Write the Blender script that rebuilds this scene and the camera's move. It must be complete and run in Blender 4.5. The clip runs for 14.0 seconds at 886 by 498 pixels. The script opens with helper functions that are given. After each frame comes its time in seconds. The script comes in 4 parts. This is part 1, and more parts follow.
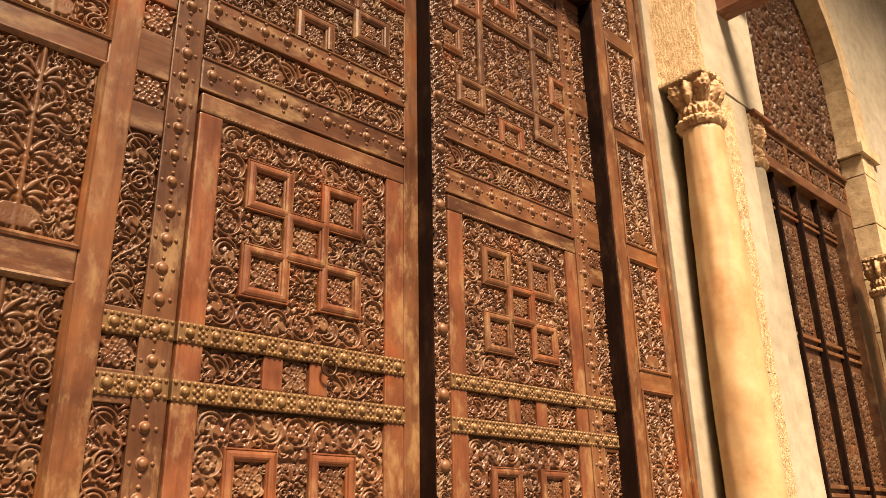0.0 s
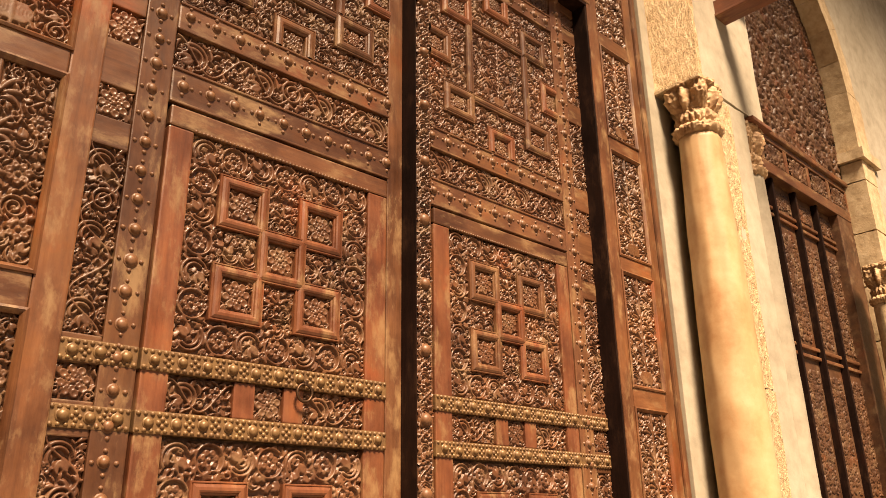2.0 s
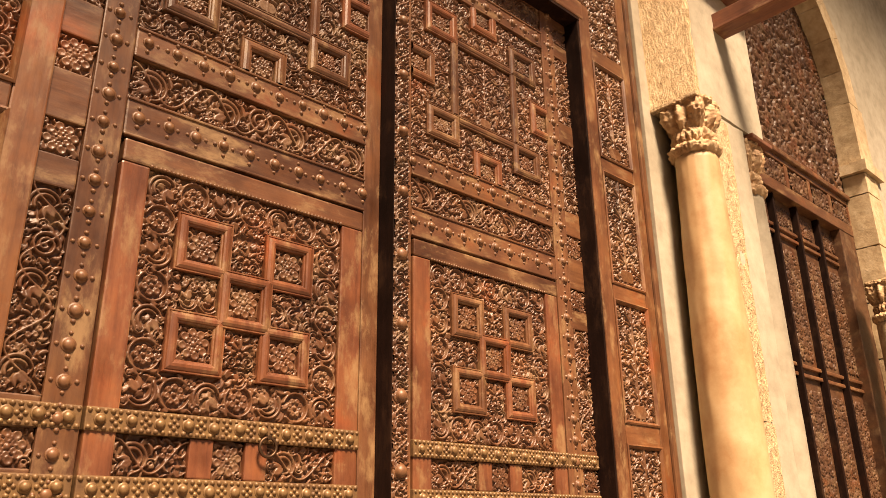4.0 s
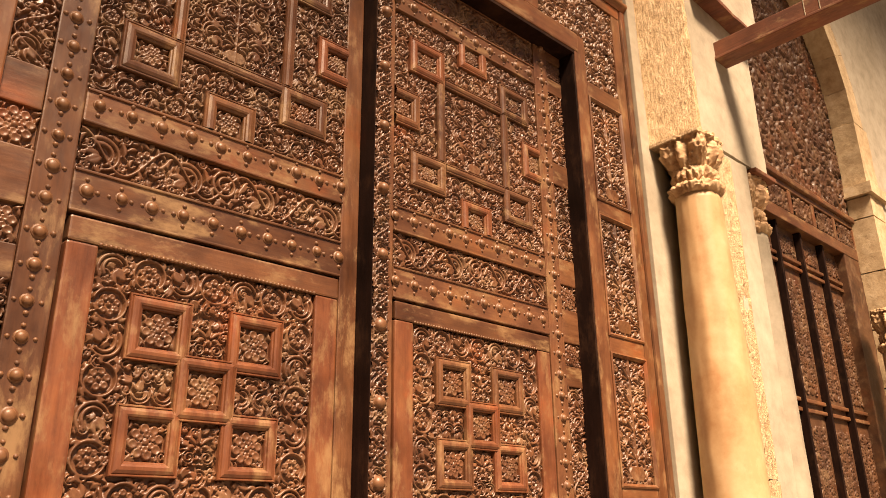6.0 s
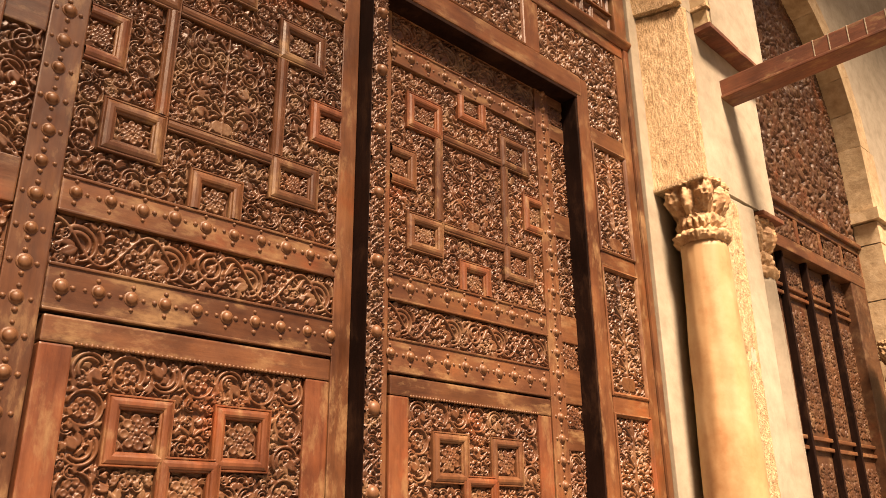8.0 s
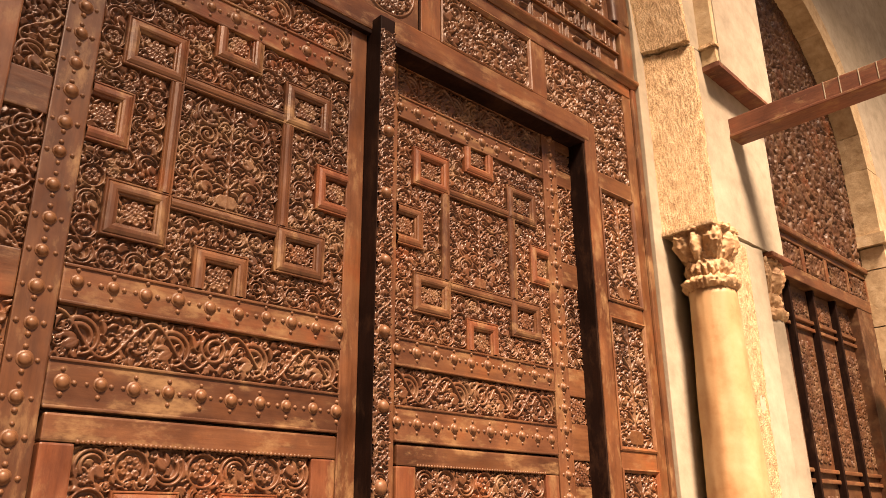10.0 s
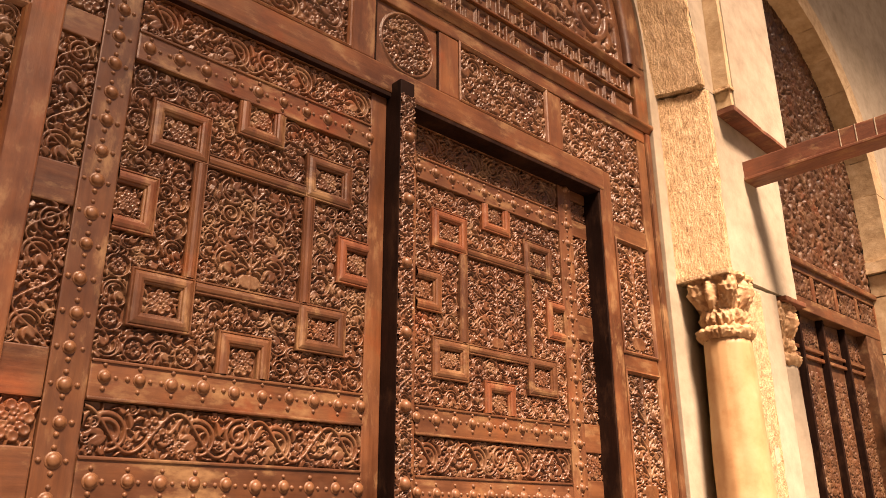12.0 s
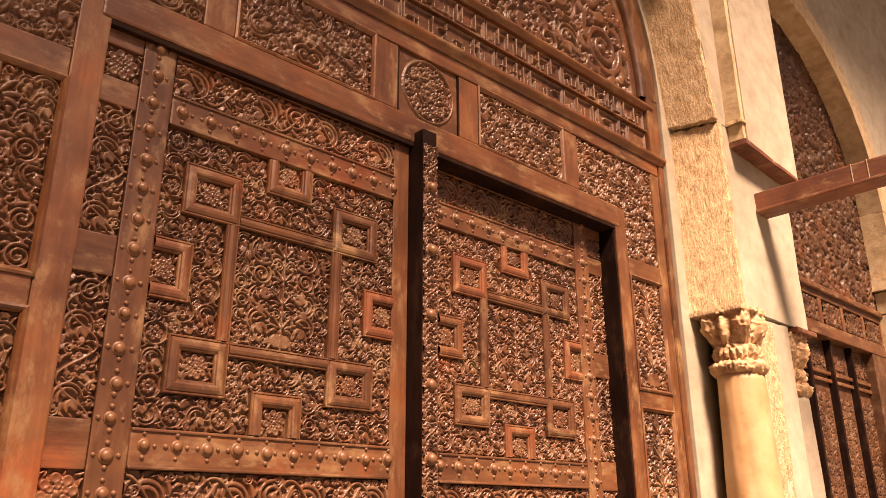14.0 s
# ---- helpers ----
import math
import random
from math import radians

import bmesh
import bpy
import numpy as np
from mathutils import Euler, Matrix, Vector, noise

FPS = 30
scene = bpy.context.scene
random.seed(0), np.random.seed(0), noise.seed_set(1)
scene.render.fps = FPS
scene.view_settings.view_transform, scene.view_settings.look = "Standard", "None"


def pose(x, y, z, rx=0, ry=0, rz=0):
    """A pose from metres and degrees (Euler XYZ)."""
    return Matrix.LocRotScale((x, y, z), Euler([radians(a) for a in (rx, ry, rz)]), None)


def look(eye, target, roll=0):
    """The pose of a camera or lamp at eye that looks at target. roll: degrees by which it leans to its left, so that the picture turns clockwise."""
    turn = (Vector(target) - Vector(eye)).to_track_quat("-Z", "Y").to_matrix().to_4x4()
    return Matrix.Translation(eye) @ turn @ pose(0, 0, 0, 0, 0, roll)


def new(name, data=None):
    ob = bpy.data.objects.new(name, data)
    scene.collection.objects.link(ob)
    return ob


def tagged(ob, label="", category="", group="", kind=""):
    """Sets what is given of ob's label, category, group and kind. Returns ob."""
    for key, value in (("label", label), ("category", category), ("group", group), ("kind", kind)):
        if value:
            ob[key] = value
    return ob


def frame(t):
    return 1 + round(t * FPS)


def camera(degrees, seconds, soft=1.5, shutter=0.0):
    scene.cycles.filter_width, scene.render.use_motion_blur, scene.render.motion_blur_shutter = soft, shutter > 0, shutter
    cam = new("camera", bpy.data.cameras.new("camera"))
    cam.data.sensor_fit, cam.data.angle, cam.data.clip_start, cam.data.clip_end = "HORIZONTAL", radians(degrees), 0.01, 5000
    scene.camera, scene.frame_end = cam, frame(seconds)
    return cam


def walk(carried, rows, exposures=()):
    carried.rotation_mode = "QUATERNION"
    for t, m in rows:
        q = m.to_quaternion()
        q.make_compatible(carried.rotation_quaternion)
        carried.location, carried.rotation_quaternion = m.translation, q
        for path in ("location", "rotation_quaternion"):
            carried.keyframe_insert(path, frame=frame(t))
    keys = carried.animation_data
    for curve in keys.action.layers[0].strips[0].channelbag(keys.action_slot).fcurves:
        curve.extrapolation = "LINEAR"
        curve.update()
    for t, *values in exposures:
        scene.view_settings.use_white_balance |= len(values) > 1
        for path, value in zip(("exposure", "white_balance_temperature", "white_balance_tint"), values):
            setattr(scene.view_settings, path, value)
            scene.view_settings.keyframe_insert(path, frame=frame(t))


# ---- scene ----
cam = camera(59.1, 14.0, soft=0.6)
PATH = [
    (0, (-0.895, 0.474, 0.898), (0.396, 1.838, 1.585), -1.1),
    (0.5, (-0.878, 0.478, 0.916), (0.415, 1.842, 1.601), -1.1),
    (1, (-0.854, 0.485, 0.936), (0.438, 1.849, 1.622), -1.0),
    (1.5, (-0.828, 0.491, 0.962), (0.464, 1.855, 1.647), -1.0),
    (2, (-0.798, 0.496, 0.998), (0.495, 1.861, 1.68), -0.9),
    (2.5, (-0.764, 0.504, 1.033), (0.528, 1.869, 1.716), -0.9),
    (3, (-0.733, 0.509, 1.071), (0.558, 1.875, 1.755), -0.8),
    (5.5, (-0.575, 0.552, 1.358), (0.716, 1.919, 2.04), -0.7),
    (6, (-0.552, 0.562, 1.435), (0.74, 1.928, 2.117), -0.7),
    (6.5, (-0.537, 0.564, 1.501), (0.753, 1.932, 2.183), -0.6),
    (7, (-0.527, 0.567, 1.563), (0.763, 1.935, 2.244), -0.6),
    (7.5, (-0.523, 0.573, 1.627), (0.768, 1.939, 2.309), -0.6),
    (8, (-0.523, 0.568, 1.696), (0.767, 1.937, 2.377), -0.6),
    (10.5, (-0.582, 0.552, 1.984), (0.707, 1.925, 2.656), -0.4),
    (11, (-0.606, 0.547, 2.044), (0.682, 1.922, 2.715), -0.3),
    (11.5, (-0.632, 0.546, 2.098), (0.657, 1.921, 2.769), -0.3),
    (12, (-0.66, 0.542, 2.155), (0.629, 1.918, 2.822), -0.2),
    (12.5, (-0.689, 0.541, 2.199), (0.601, 1.916, 2.866), -0.2),
    (13, (-0.726, 0.538, 2.25), (0.565, 1.913, 2.915), -0.3),
    (13.5, (-0.753, 0.531, 2.283), (0.539, 1.908, 2.945), -0.2),
    (14, (-0.786, 0.524, 2.318), (0.506, 1.902, 2.976), -0.2),
]
walk(cam, [(t, look(eye, target, roll)) for t, eye, target, roll in PATH], [(0.0, 1.40, 8200.0, 17.0), (6.0, 1.48, 8300.0, 22.0), (10.0, 1.60, 8400.0, 29.0), (14.0, 1.69, 8550.0, 37.0)])

# ---- light ----
world = bpy.data.worlds.new("sky")
scene.world = world
world.use_nodes = True
wn = world.node_tree
sky = wn.nodes.new("ShaderNodeTexSky")
sky.sky_type = "NISHITA"
sky.sun_disc = False
sky.dust_density, sky.ozone_density = 5.0, 0.4
sky.sun_elevation = radians(54)
sky.sun_rotation = radians(203)
wn.nodes["Background"].inputs[1].default_value = 0.019
wn.links.new(sky.outputs[0], wn.nodes["Background"].inputs[0])
sun = new("sun", bpy.data.lights.new("sun", "SUN"))
sun.data.energy, sun.data.angle, sun.data.color = 5.0, radians(14), (1.0, 0.86, 0.68)
sun.matrix_world = look((-1.2, -3.50, 11.0), (1.0, 2.5, 2.0))

# ---- materials ----


def node_material(name, rough=0.5, metal=0.0):
    m = bpy.data.materials.new(name)
    m.use_nodes = True
    t = m.node_tree
    b = t.nodes["Principled BSDF"]
    b.inputs["Roughness"].default_value, b.inputs["Metallic"].default_value = rough, metal
    return m, t, b


def add(t, kind, **values):
    n = t.nodes.new(kind)
    for k, v in values.items():
        n.inputs[k].default_value = v
    return n


def ramp(t, fac, stops):
    n = t.nodes.new("ShaderNodeValToRGB")
    e = n.color_ramp.elements
    while len(e) < len(stops):
        e.new(0.5)
    for el, (p, c) in zip(e, stops):
        el.position, el.color = p, (*c, 1)
    t.links.new(fac, n.inputs[0])
    return n.outputs[0]


def mix(t, fac, a, b, mode="MIX"):
    n = t.nodes.new("ShaderNodeMix")
    n.data_type, n.blend_type = "RGBA", mode
    for socket, v in ((n.inputs[0], fac), (n.inputs[6], a), (n.inputs[7], b)):
        if isinstance(v, (int, float)):
            socket.default_value = v
        elif isinstance(v, tuple):
            socket.default_value = (*v, 1)
        else:
            t.links.new(v, socket)
    return n.outputs[2]


def bump(t, b, height, strength, distance):
    n = add(t, "ShaderNodeBump", Strength=strength, Distance=distance)
    t.links.new(height, n.inputs["Height"])
    t.links.new(n.outputs[0], b.inputs["Normal"])


def scaled_noise(t, scale, stretch=(1, 1, 1), detail=4.0, rough=0.6):
    c = t.nodes.new("ShaderNodeTexCoord")
    mp = add(t, "ShaderNodeMapping", Scale=stretch)
    t.links.new(c.outputs["Object"], mp.inputs[0])
    n = add(t, "ShaderNodeTexNoise", Scale=scale, Detail=detail, Roughness=rough)
    t.links.new(mp.outputs[0], n.inputs["Vector"])
    return n.outputs[0]


def wood(name, dark, mid, light, stretch, rough=0.42, worn=(0.27, 0.160, 0.076), grain=0.3, shine=0.52):
    m, t, b = node_material(name, rough)
    b.inputs["Specular IOR Level"].default_value = shine
    fine = scaled_noise(t, 60, stretch, 6.0, 0.65)
    broad = scaled_noise(t, 3.1, (1, 1, 1), 5.0, 0.6)
    wear = scaled_noise(t, 13, tuple(0.4 + 0.6 * s for s in stretch), 8.0, 0.7)
    info = t.nodes.new("ShaderNodeObjectInfo")
    base = ramp(t, fine, [(0.10, dark), (0.50, mid), (0.92, light)])
    shade = ramp(t, broad, [(0.3, (0.60, 0.55, 0.50)), (0.48, (1.0, 1.0, 1.0)), (0.58, (1.10, 1.14, 1.05)), (0.72, (1.50, 1.10, 0.88))])
    col = mix(t, 1.0, base, shade, "MULTIPLY")
    each = ramp(t, info.outputs["Random"], [(0.0, (0.82, 0.8, 0.78)), (1.0, (1.12, 1.1, 1.08))])
    col = mix(t, 1.0, col, each, "MULTIPLY")
    mottle = scaled_noise(t, 9.5, tuple(0.5 + 0.5 * k for k in stretch), 7.0, 0.7)
    col = mix(t, 1.0, col, ramp(t, mottle, [(0.32, (0.66, 0.60, 0.56)), (0.5, (1.0, 1.0, 1.0)), (0.70, (1.32, 1.28, 1.15))]), "MULTIPLY")
    mask = ramp(t, wear, [(0.52, (0, 0, 0)), (0.66, (0.75, 0.75, 0.75))])
    col = mix(t, mask, col, worn)
    t.links.new(col, b.inputs["Base Color"])
    r = ramp(t, wear, [(0.35, (rough - 0.08,) * 3), (0.75, (rough + 0.22,) * 3)])
    t.links.new(r, b.inputs["Roughness"])
    dents = t.nodes.new("ShaderNodeMath")
    dents.operation = "MULTIPLY_ADD"
    dents.inputs[1].default_value = 3.0
    t.links.new(mottle, dents.inputs[0])
    t.links.new(fine, dents.inputs[2])
    bump(t, b, dents.outputs[0], grain, 0.0016)
    return m


UP, ACROSS, EVEN = (1, 1, 0.06), (0.06, 1, 1), (0.6, 0.6, 0.6)
WOOD_UP = wood("walnut_upright", (0.0502, 0.0193, 0.0105), (0.1155, 0.0482, 0.0243), (0.1716, 0.0791, 0.0406), UP, 0.38)
WOOD_ACROSS = wood("walnut_across", (0.0502, 0.0193, 0.0105), (0.1155, 0.0482, 0.0243), (0.1716, 0.0791, 0.0406), ACROSS, 0.38)
RED_UP = wood("red_wood_upright", (0.0720, 0.0219, 0.0113), (0.1540, 0.0536, 0.0263), (0.2009, 0.0845, 0.0427), UP, 0.38)
RED_ACROSS = wood("red_wood_across", (0.0720, 0.0219, 0.0113), (0.1540, 0.0536, 0.0263), (0.2009, 0.0845, 0.0427), ACROSS, 0.38)
CARVED = wood("carved_walnut", (0.0518, 0.0199, 0.0105), (0.1150, 0.0482, 0.0251), (0.1661, 0.0786, 0.0418), EVEN, 0.39, (0.2106, 0.1215, 0.0642), 0.25, 0.46)
HONEY_UP = wood("honey_wood_upright", (0.0720, 0.0255, 0.0121), (0.1406, 0.0552, 0.0246), (0.1908, 0.0837, 0.0406), UP, 0.38)
HONEY_ACROSS = wood("honey_wood_across", (0.0720, 0.0255, 0.0121), (0.1406, 0.0552, 0.0246), (0.1908, 0.0837, 0.0406), ACROSS, 0.38)
HONEY_CARVED = wood("carved_honey_wood", (0.0599, 0.0225, 0.0111), (0.1158, 0.0490, 0.0233), (0.1620, 0.0753, 0.0384), EVEN, 0.40, (0.2268, 0.1296, 0.0700), 0.25, 0.46)
# Darker copy of the walnut; shade under the far arch is in its colour.
FAR_SHADED = wood("aged_dark_wood", (0.0369, 0.0147, 0.0078), (0.0738, 0.0325, 0.0164), (0.1107, 0.0542, 0.0285), EVEN, 0.48, (0.1476, 0.0851, 0.0432), 0.3, 0.4)
BEAM_WOOD = wood("beam_wood", (0.070, 0.022, 0.012), (0.13, 0.043, 0.022), (0.18, 0.070, 0.038), (1, 0.06, 1), 0.6)
# Near-black wood for dark bars, and for shade put into recessed faces.
DARK_WOOD_SHADE = wood("dark_brown_wood", (0.007, 0.003, 0.0025), (0.014, 0.006, 0.0045), (0.026, 0.011, 0.007), UP, 0.65, (0.04, 0.019, 0.011), 0.5, 0.08)


def gilt(name, a, b2, c, metal, rough):
    m, t, b = node_material(name, rough, metal)
    n = scaled_noise(t, 26, (1, 1, 1), 8.0, 0.7)
    t.links.new(ramp(t, n, [(0.3, a), (0.55, b2), (0.75, c)]), b.inputs["Base Color"])
    t.links.new(ramp(t, n, [(0.3, (rough + 0.2,) * 3), (0.7, (rough - 0.05,) * 3)]), b.inputs["Roughness"])
    bump(t, b, n, 0.35, 0.002)
    return m


BRASS = gilt("worn_gilt", (0.085, 0.040, 0.018), (0.175, 0.096, 0.041), (0.25, 0.152, 0.068), 0.2, 0.42)
BOSS_WOOD = gilt("polished_boss", (0.080, 0.032, 0.015), (0.155, 0.068, 0.031), (0.21, 0.103, 0.048), 0.0, 0.42)


def mineral(name, a, b2, c, scale, relief, rough=0.85, chips=None):
    m, t, b = node_material(name, rough)
    n = scaled_noise(t, scale, (1, 1, 1), 9.0, 0.65)
    big = scaled_noise(t, scale * 0.13, (1, 1, 1), 4.0, 0.5)
    col = ramp(t, n, [(0.3, a), (0.52, b2), (0.72, c)])
    col = mix(t, 1.0, col, ramp(t, big, [(0.32, (0.8, 0.76, 0.7)), (0.65, (1.06, 1.04, 1.02))]), "MULTIPLY")
    if chips:
        spots = scaled_noise(t, scale * 0.55, (1, 1, 0.6), 9.0, 0.75)
        col = mix(t, ramp(t, spots, [(0.555, (0, 0, 0)), (0.60, (0.75, 0.75, 0.75))]), col, chips)
    t.links.new(col, b.inputs["Base Color"])
    bump(t, b, n, 0.7, relief)
    return m


PLASTER = mineral("limewash_plaster", (0.275, 0.243, 0.190), (0.355, 0.318, 0.252), (0.402, 0.367, 0.298), 9, 0.004, 0.9)
def tooled(name, a, b2, c):
    """Limestone dressed with a pick: short upright scars over a pitted ground."""
    m, t, b = node_material(name, 0.92)
    scars = scaled_noise(t, 75, (1, 1, 0.30), 6.0, 0.7)
    pits = scaled_noise(t, 24, (1, 1, 0.7), 9.0, 0.7)
    col = ramp(t, pits, [(0.30, a), (0.50, b2), (0.68, c)])
    col = mix(t, 1.0, col, ramp(t, scars, [(0.30, (0.80, 0.74, 0.66)), (0.58, (1.08, 1.07, 1.05))]), "MULTIPLY")
    t.links.new(col, b.inputs["Base Color"])
    both = t.nodes.new("ShaderNodeMath")
    both.operation = "ADD"
    t.links.new(scars, both.inputs[0])
    t.links.new(pits, both.inputs[1])
    bump(t, b, both.outputs[0], 1.0, 0.035)
    return m


ROUGH_STONE = tooled("rough_limestone", (0.44, 0.27, 0.14), (0.74, 0.53, 0.32), (0.84, 0.67, 0.45))
MARBLE = mineral("weathered_marble", (0.42, 0.225, 0.105), (0.54, 0.36, 0.20), (0.59, 0.445, 0.285), 5, 0.003, 0.55, chips=(0.42, 0.27, 0.14))
CAP_STONE = mineral("capital_marble", (0.25, 0.135, 0.065), (0.46, 0.30, 0.17), (0.60, 0.455, 0.29), 16, 0.006, 0.7)
FAR_STONE = mineral("ashlar_stone", (0.34, 0.24, 0.14), (0.48, 0.365, 0.23), (0.57, 0.46, 0.32), 12, 0.008, 0.9)
PAVING = mineral("paving_stone", (0.11, 0.09, 0.068), (0.16, 0.13, 0.10), (0.20, 0.17, 0.135), 6, 0.004, 0.7)

# ---- building helpers ----


def thing(name, label, category, group="", kind="", at=(0, 0, 0)):
    ob = new(name)
    ob.location = at
    ob.empty_display_size = 0.1
    return tagged(ob, label, category, group, kind)


def part(name, bm, material, parent=None, label="", smooth=False):
    me = bm
    if isinstance(bm, bmesh.types.BMesh):
        bmesh.ops.recalc_face_normals(bm, faces=bm.faces)
        me = bpy.data.meshes.new(name)
        bm.to_mesh(me)
        bm.free()
        if smooth:
            me.polygons.foreach_set("use_smooth", [True] * len(me.polygons))
    if material and not me.materials:
        me.materials.append(material)
    ob = new(name, me)
    if parent:
        ob.parent = parent
        o = parent
        while o:
            ob.matrix_parent_inverse = Matrix.Translation(-o.location) @ ob.matrix_parent_inverse
            o = o.parent
    if label:
        ob["label"] = label
    return ob


def box(x0, x1, y0, y1, z0, z1, bevel=0.004, bm=None):
    out = bm or bmesh.new()
    tmp = bmesh.ops.create_cube(out, size=1)
    bmesh.ops.transform(out, verts=tmp["verts"], matrix=Matrix.Translation(((x0 + x1) / 2, (y0 + y1) / 2, (z0 + z1) / 2)) @ Matrix.Diagonal((x1 - x0, y1 - y0, z1 - z0, 1)))
    if bevel:
        es = {e for v in tmp["verts"] for e in v.link_edges}
        bmesh.ops.bevel(out, geom=list(es), offset=bevel, segments=2, affect="EDGES", profile=0.6)
    return out


PROFILE = [(0.0, -0.010), (0.0, 0.006), (0.05, 0.009), (0.13, 0.009), (0.17, 0.006), (0.24, 0.0095), (0.44, 0.013), (0.66, 0.0135), (0.80, 0.011), (0.86, 0.006), (0.95, 0.005), (1.0, 0.002), (1.0, -0.016)]


def ring(x0, x1, z0, z1, width, y, gaps="", bm=None):
    """A mitred, moulded square frame proud of the plane y; gaps names sides left out (t, b, l, r)."""
    bm = bm or bmesh.new()
    rows = []
    for f, h in PROFILE:
        d = f * width
        rows.append([bm.verts.new(p) for p in ((x0 + d, y - h, z0 + d), (x1 - d, y - h, z0 + d), (x1 - d, y - h, z1 - d), (x0 + d, y - h, z1 - d))])
    names = "brtl"
    for a, b in zip(rows, rows[1:]):
        for k in range(4):
            if names[k] not in gaps:
                bm.faces.new((a[k], a[(k + 1) % 4], b[(k + 1) % 4], b[k]))
    return bm


def bar(x0, x1, z0, z1, y, upright, bm=None):
    """A straight moulded bar proud of the plane y."""
    bm = bm or bmesh.new()
    sec = [(0, -0.01), (0, 0.005), (0.06, 0.009), (0.14, 0.009), (0.18, 0.006), (0.28, 0.0105), (0.5, 0.0125), (0.72, 0.0105), (0.82, 0.006), (0.86, 0.009), (0.94, 0.009), (1, 0.005), (1, -0.01)]
    ends = []
    for e in (0, 1):
        if upright:
            ends.append([bm.verts.new((x0 + f * (x1 - x0), y - h, (z0, z1)[e])) for f, h in sec])
        else:
            ends.append([bm.verts.new(((x0, x1)[e], y - h, z0 + f * (z1 - z0))) for f, h in sec])
    for i in range(len(sec) - 1):
        bm.faces.new((ends[0][i], ends[0][i + 1], ends[1][i + 1], ends[1][i]))
    bm.faces.new(ends[0])
    bm.faces.new(ends[1])
    return bm


# ---- carving: relief drawn as strokes of tapering ridges ----
dice = random.Random(7)


class Relief:
    def __init__(self, w, h, res=0.003):
        self.res, self.nx, self.nz = res, max(4, round(w / res) + 1), max(4, round(h / res) + 1)
        self.w, self.h = w, h
        self.height = np.zeros((self.nz, self.nx), np.float32)
        self.taken = np.zeros((self.nz, self.nx), bool)

    def block(self, x0, x1, z0, z1):
        r = self.res
        a, b, c, d = (max(0, int(round(v / r))) for v in (x0, x1, z0, z1))
        self.taken[c:d + 1, a:b + 1] = True

    def dab(self, x, z, r, top=1.0, dome=False):
        s = self.res
        i0, i1 = max(0, int((x - r) / s)), min(self.nx, int((x + r) / s) + 2)
        j0, j1 = max(0, int((z - r) / s)), min(self.nz, int((z + r) / s) + 2)
        if i0 >= i1 or j0 >= j1:
            return
        gx = (np.arange(i0, i1) * s - x) / r
        gz = (np.arange(j0, j1) * s - z) / r
        d = 1 - gx[None, :] ** 2 - gz[:, None] ** 2
        view = self.height[j0:j1, i0:i1]
        np.maximum(view, top * (np.clip(d, 0, 1) ** 0.5 if dome else np.clip(d * 1.7, 0, 1) ** 0.6 * (0.86 + 0.14 * np.clip(d, 0, 1))), out=view)
        self.taken[j0:j1, i0:i1] |= d > -0.12

    def stroke(self, pts, r0, r1, top=1.0, belly=False):
        n = len(pts)
        for i, (x, z) in enumerate(pts):
            f = i / max(1, n - 1)
            r = r0 + (r1 - r0) * f
            if belly:
                r = r0 * (0.3 + math.sin(math.pi * min(1, f * 0.9 + 0.1)) * 0.9)
            self.dab(x, z, max(r, self.res * 1.15), top)

    def arc(self, x, z, ang, length, bend, r0, r1, top=1.0, belly=False):
        n = max(3, int(length / (self.res * 1.1)))
        pts, a = [], ang
        for _ in range(n):
            pts.append((x, z))
            x, z = x + math.cos(a) * length / n, z + math.sin(a) * length / n
            a += bend / n
        self.stroke(pts, r0, r1, top, belly)
        return x, z, a

    def plate(self, x, z, r, top):
        """A low flat ground that a leaf or flower is cut from."""
        s = self.res
        i0, i1 = max(0, int((x - r) / s)), min(self.nx, int((x + r) / s) + 2)
        j0, j1 = max(0, int((z - r) / s)), min(self.nz, int((z + r) / s) + 2)
        if i0 < i1 and j0 < j1:
            d = 1 - ((np.arange(i0, i1) * s - x) / r)[None, :] ** 2 - ((np.arange(j0, j1) * s - z) / r)[:, None] ** 2
            view = self.height[j0:j1, i0:i1]
            np.maximum(view, top * np.clip(d * 4.0, 0, 1), out=view)

    def petal(self, x, z, r, top):
        """A rounded petal, slightly hollow in the middle."""
        s = self.res
        i0, i1 = max(0, int((x - r) / s)), min(self.nx, int((x + r) / s) + 2)
        j0, j1 = max(0, int((z - r) / s)), min(self.nz, int((z + r) / s) + 2)
        if i0 >= i1 or j0 >= j1:
            return
        d = 1 - ((np.arange(i0, i1) * s - x) / r)[None, :] ** 2 - ((np.arange(j0, j1) * s - z) / r)[:, None] ** 2
        view = self.height[j0:j1, i0:i1]
        np.maximum(view, top * np.clip(d * 3.0, 0, 1) ** 0.6 * (1 - 0.30 * np.clip(d, 0, 1) ** 2), out=view)
        self.taken[j0:j1, i0:i1] |= d > -0.4

    def rosette(self, x, z, R, petals=8, turn=0.0):
        """A flat flower of rounded petals round a button."""
        if R < self.res * 5:
            self.dab(x, z, R * 0.8, 1.0, True)
            return
        w = min(0.36, math.sin(math.pi / petals) * 0.70)
        self.plate(x, z, R * 0.8, 0.35)
        for k in range(petals):
            a = turn + k * math.tau / petals
            self.petal(x + math.cos(a) * R * 0.68, z + math.sin(a) * R * 0.68, max(R * w, self.res * 1.2), 0.92)
        self.dab(x, z, max(R * 0.23, self.res * 1.3), 1.0, True)

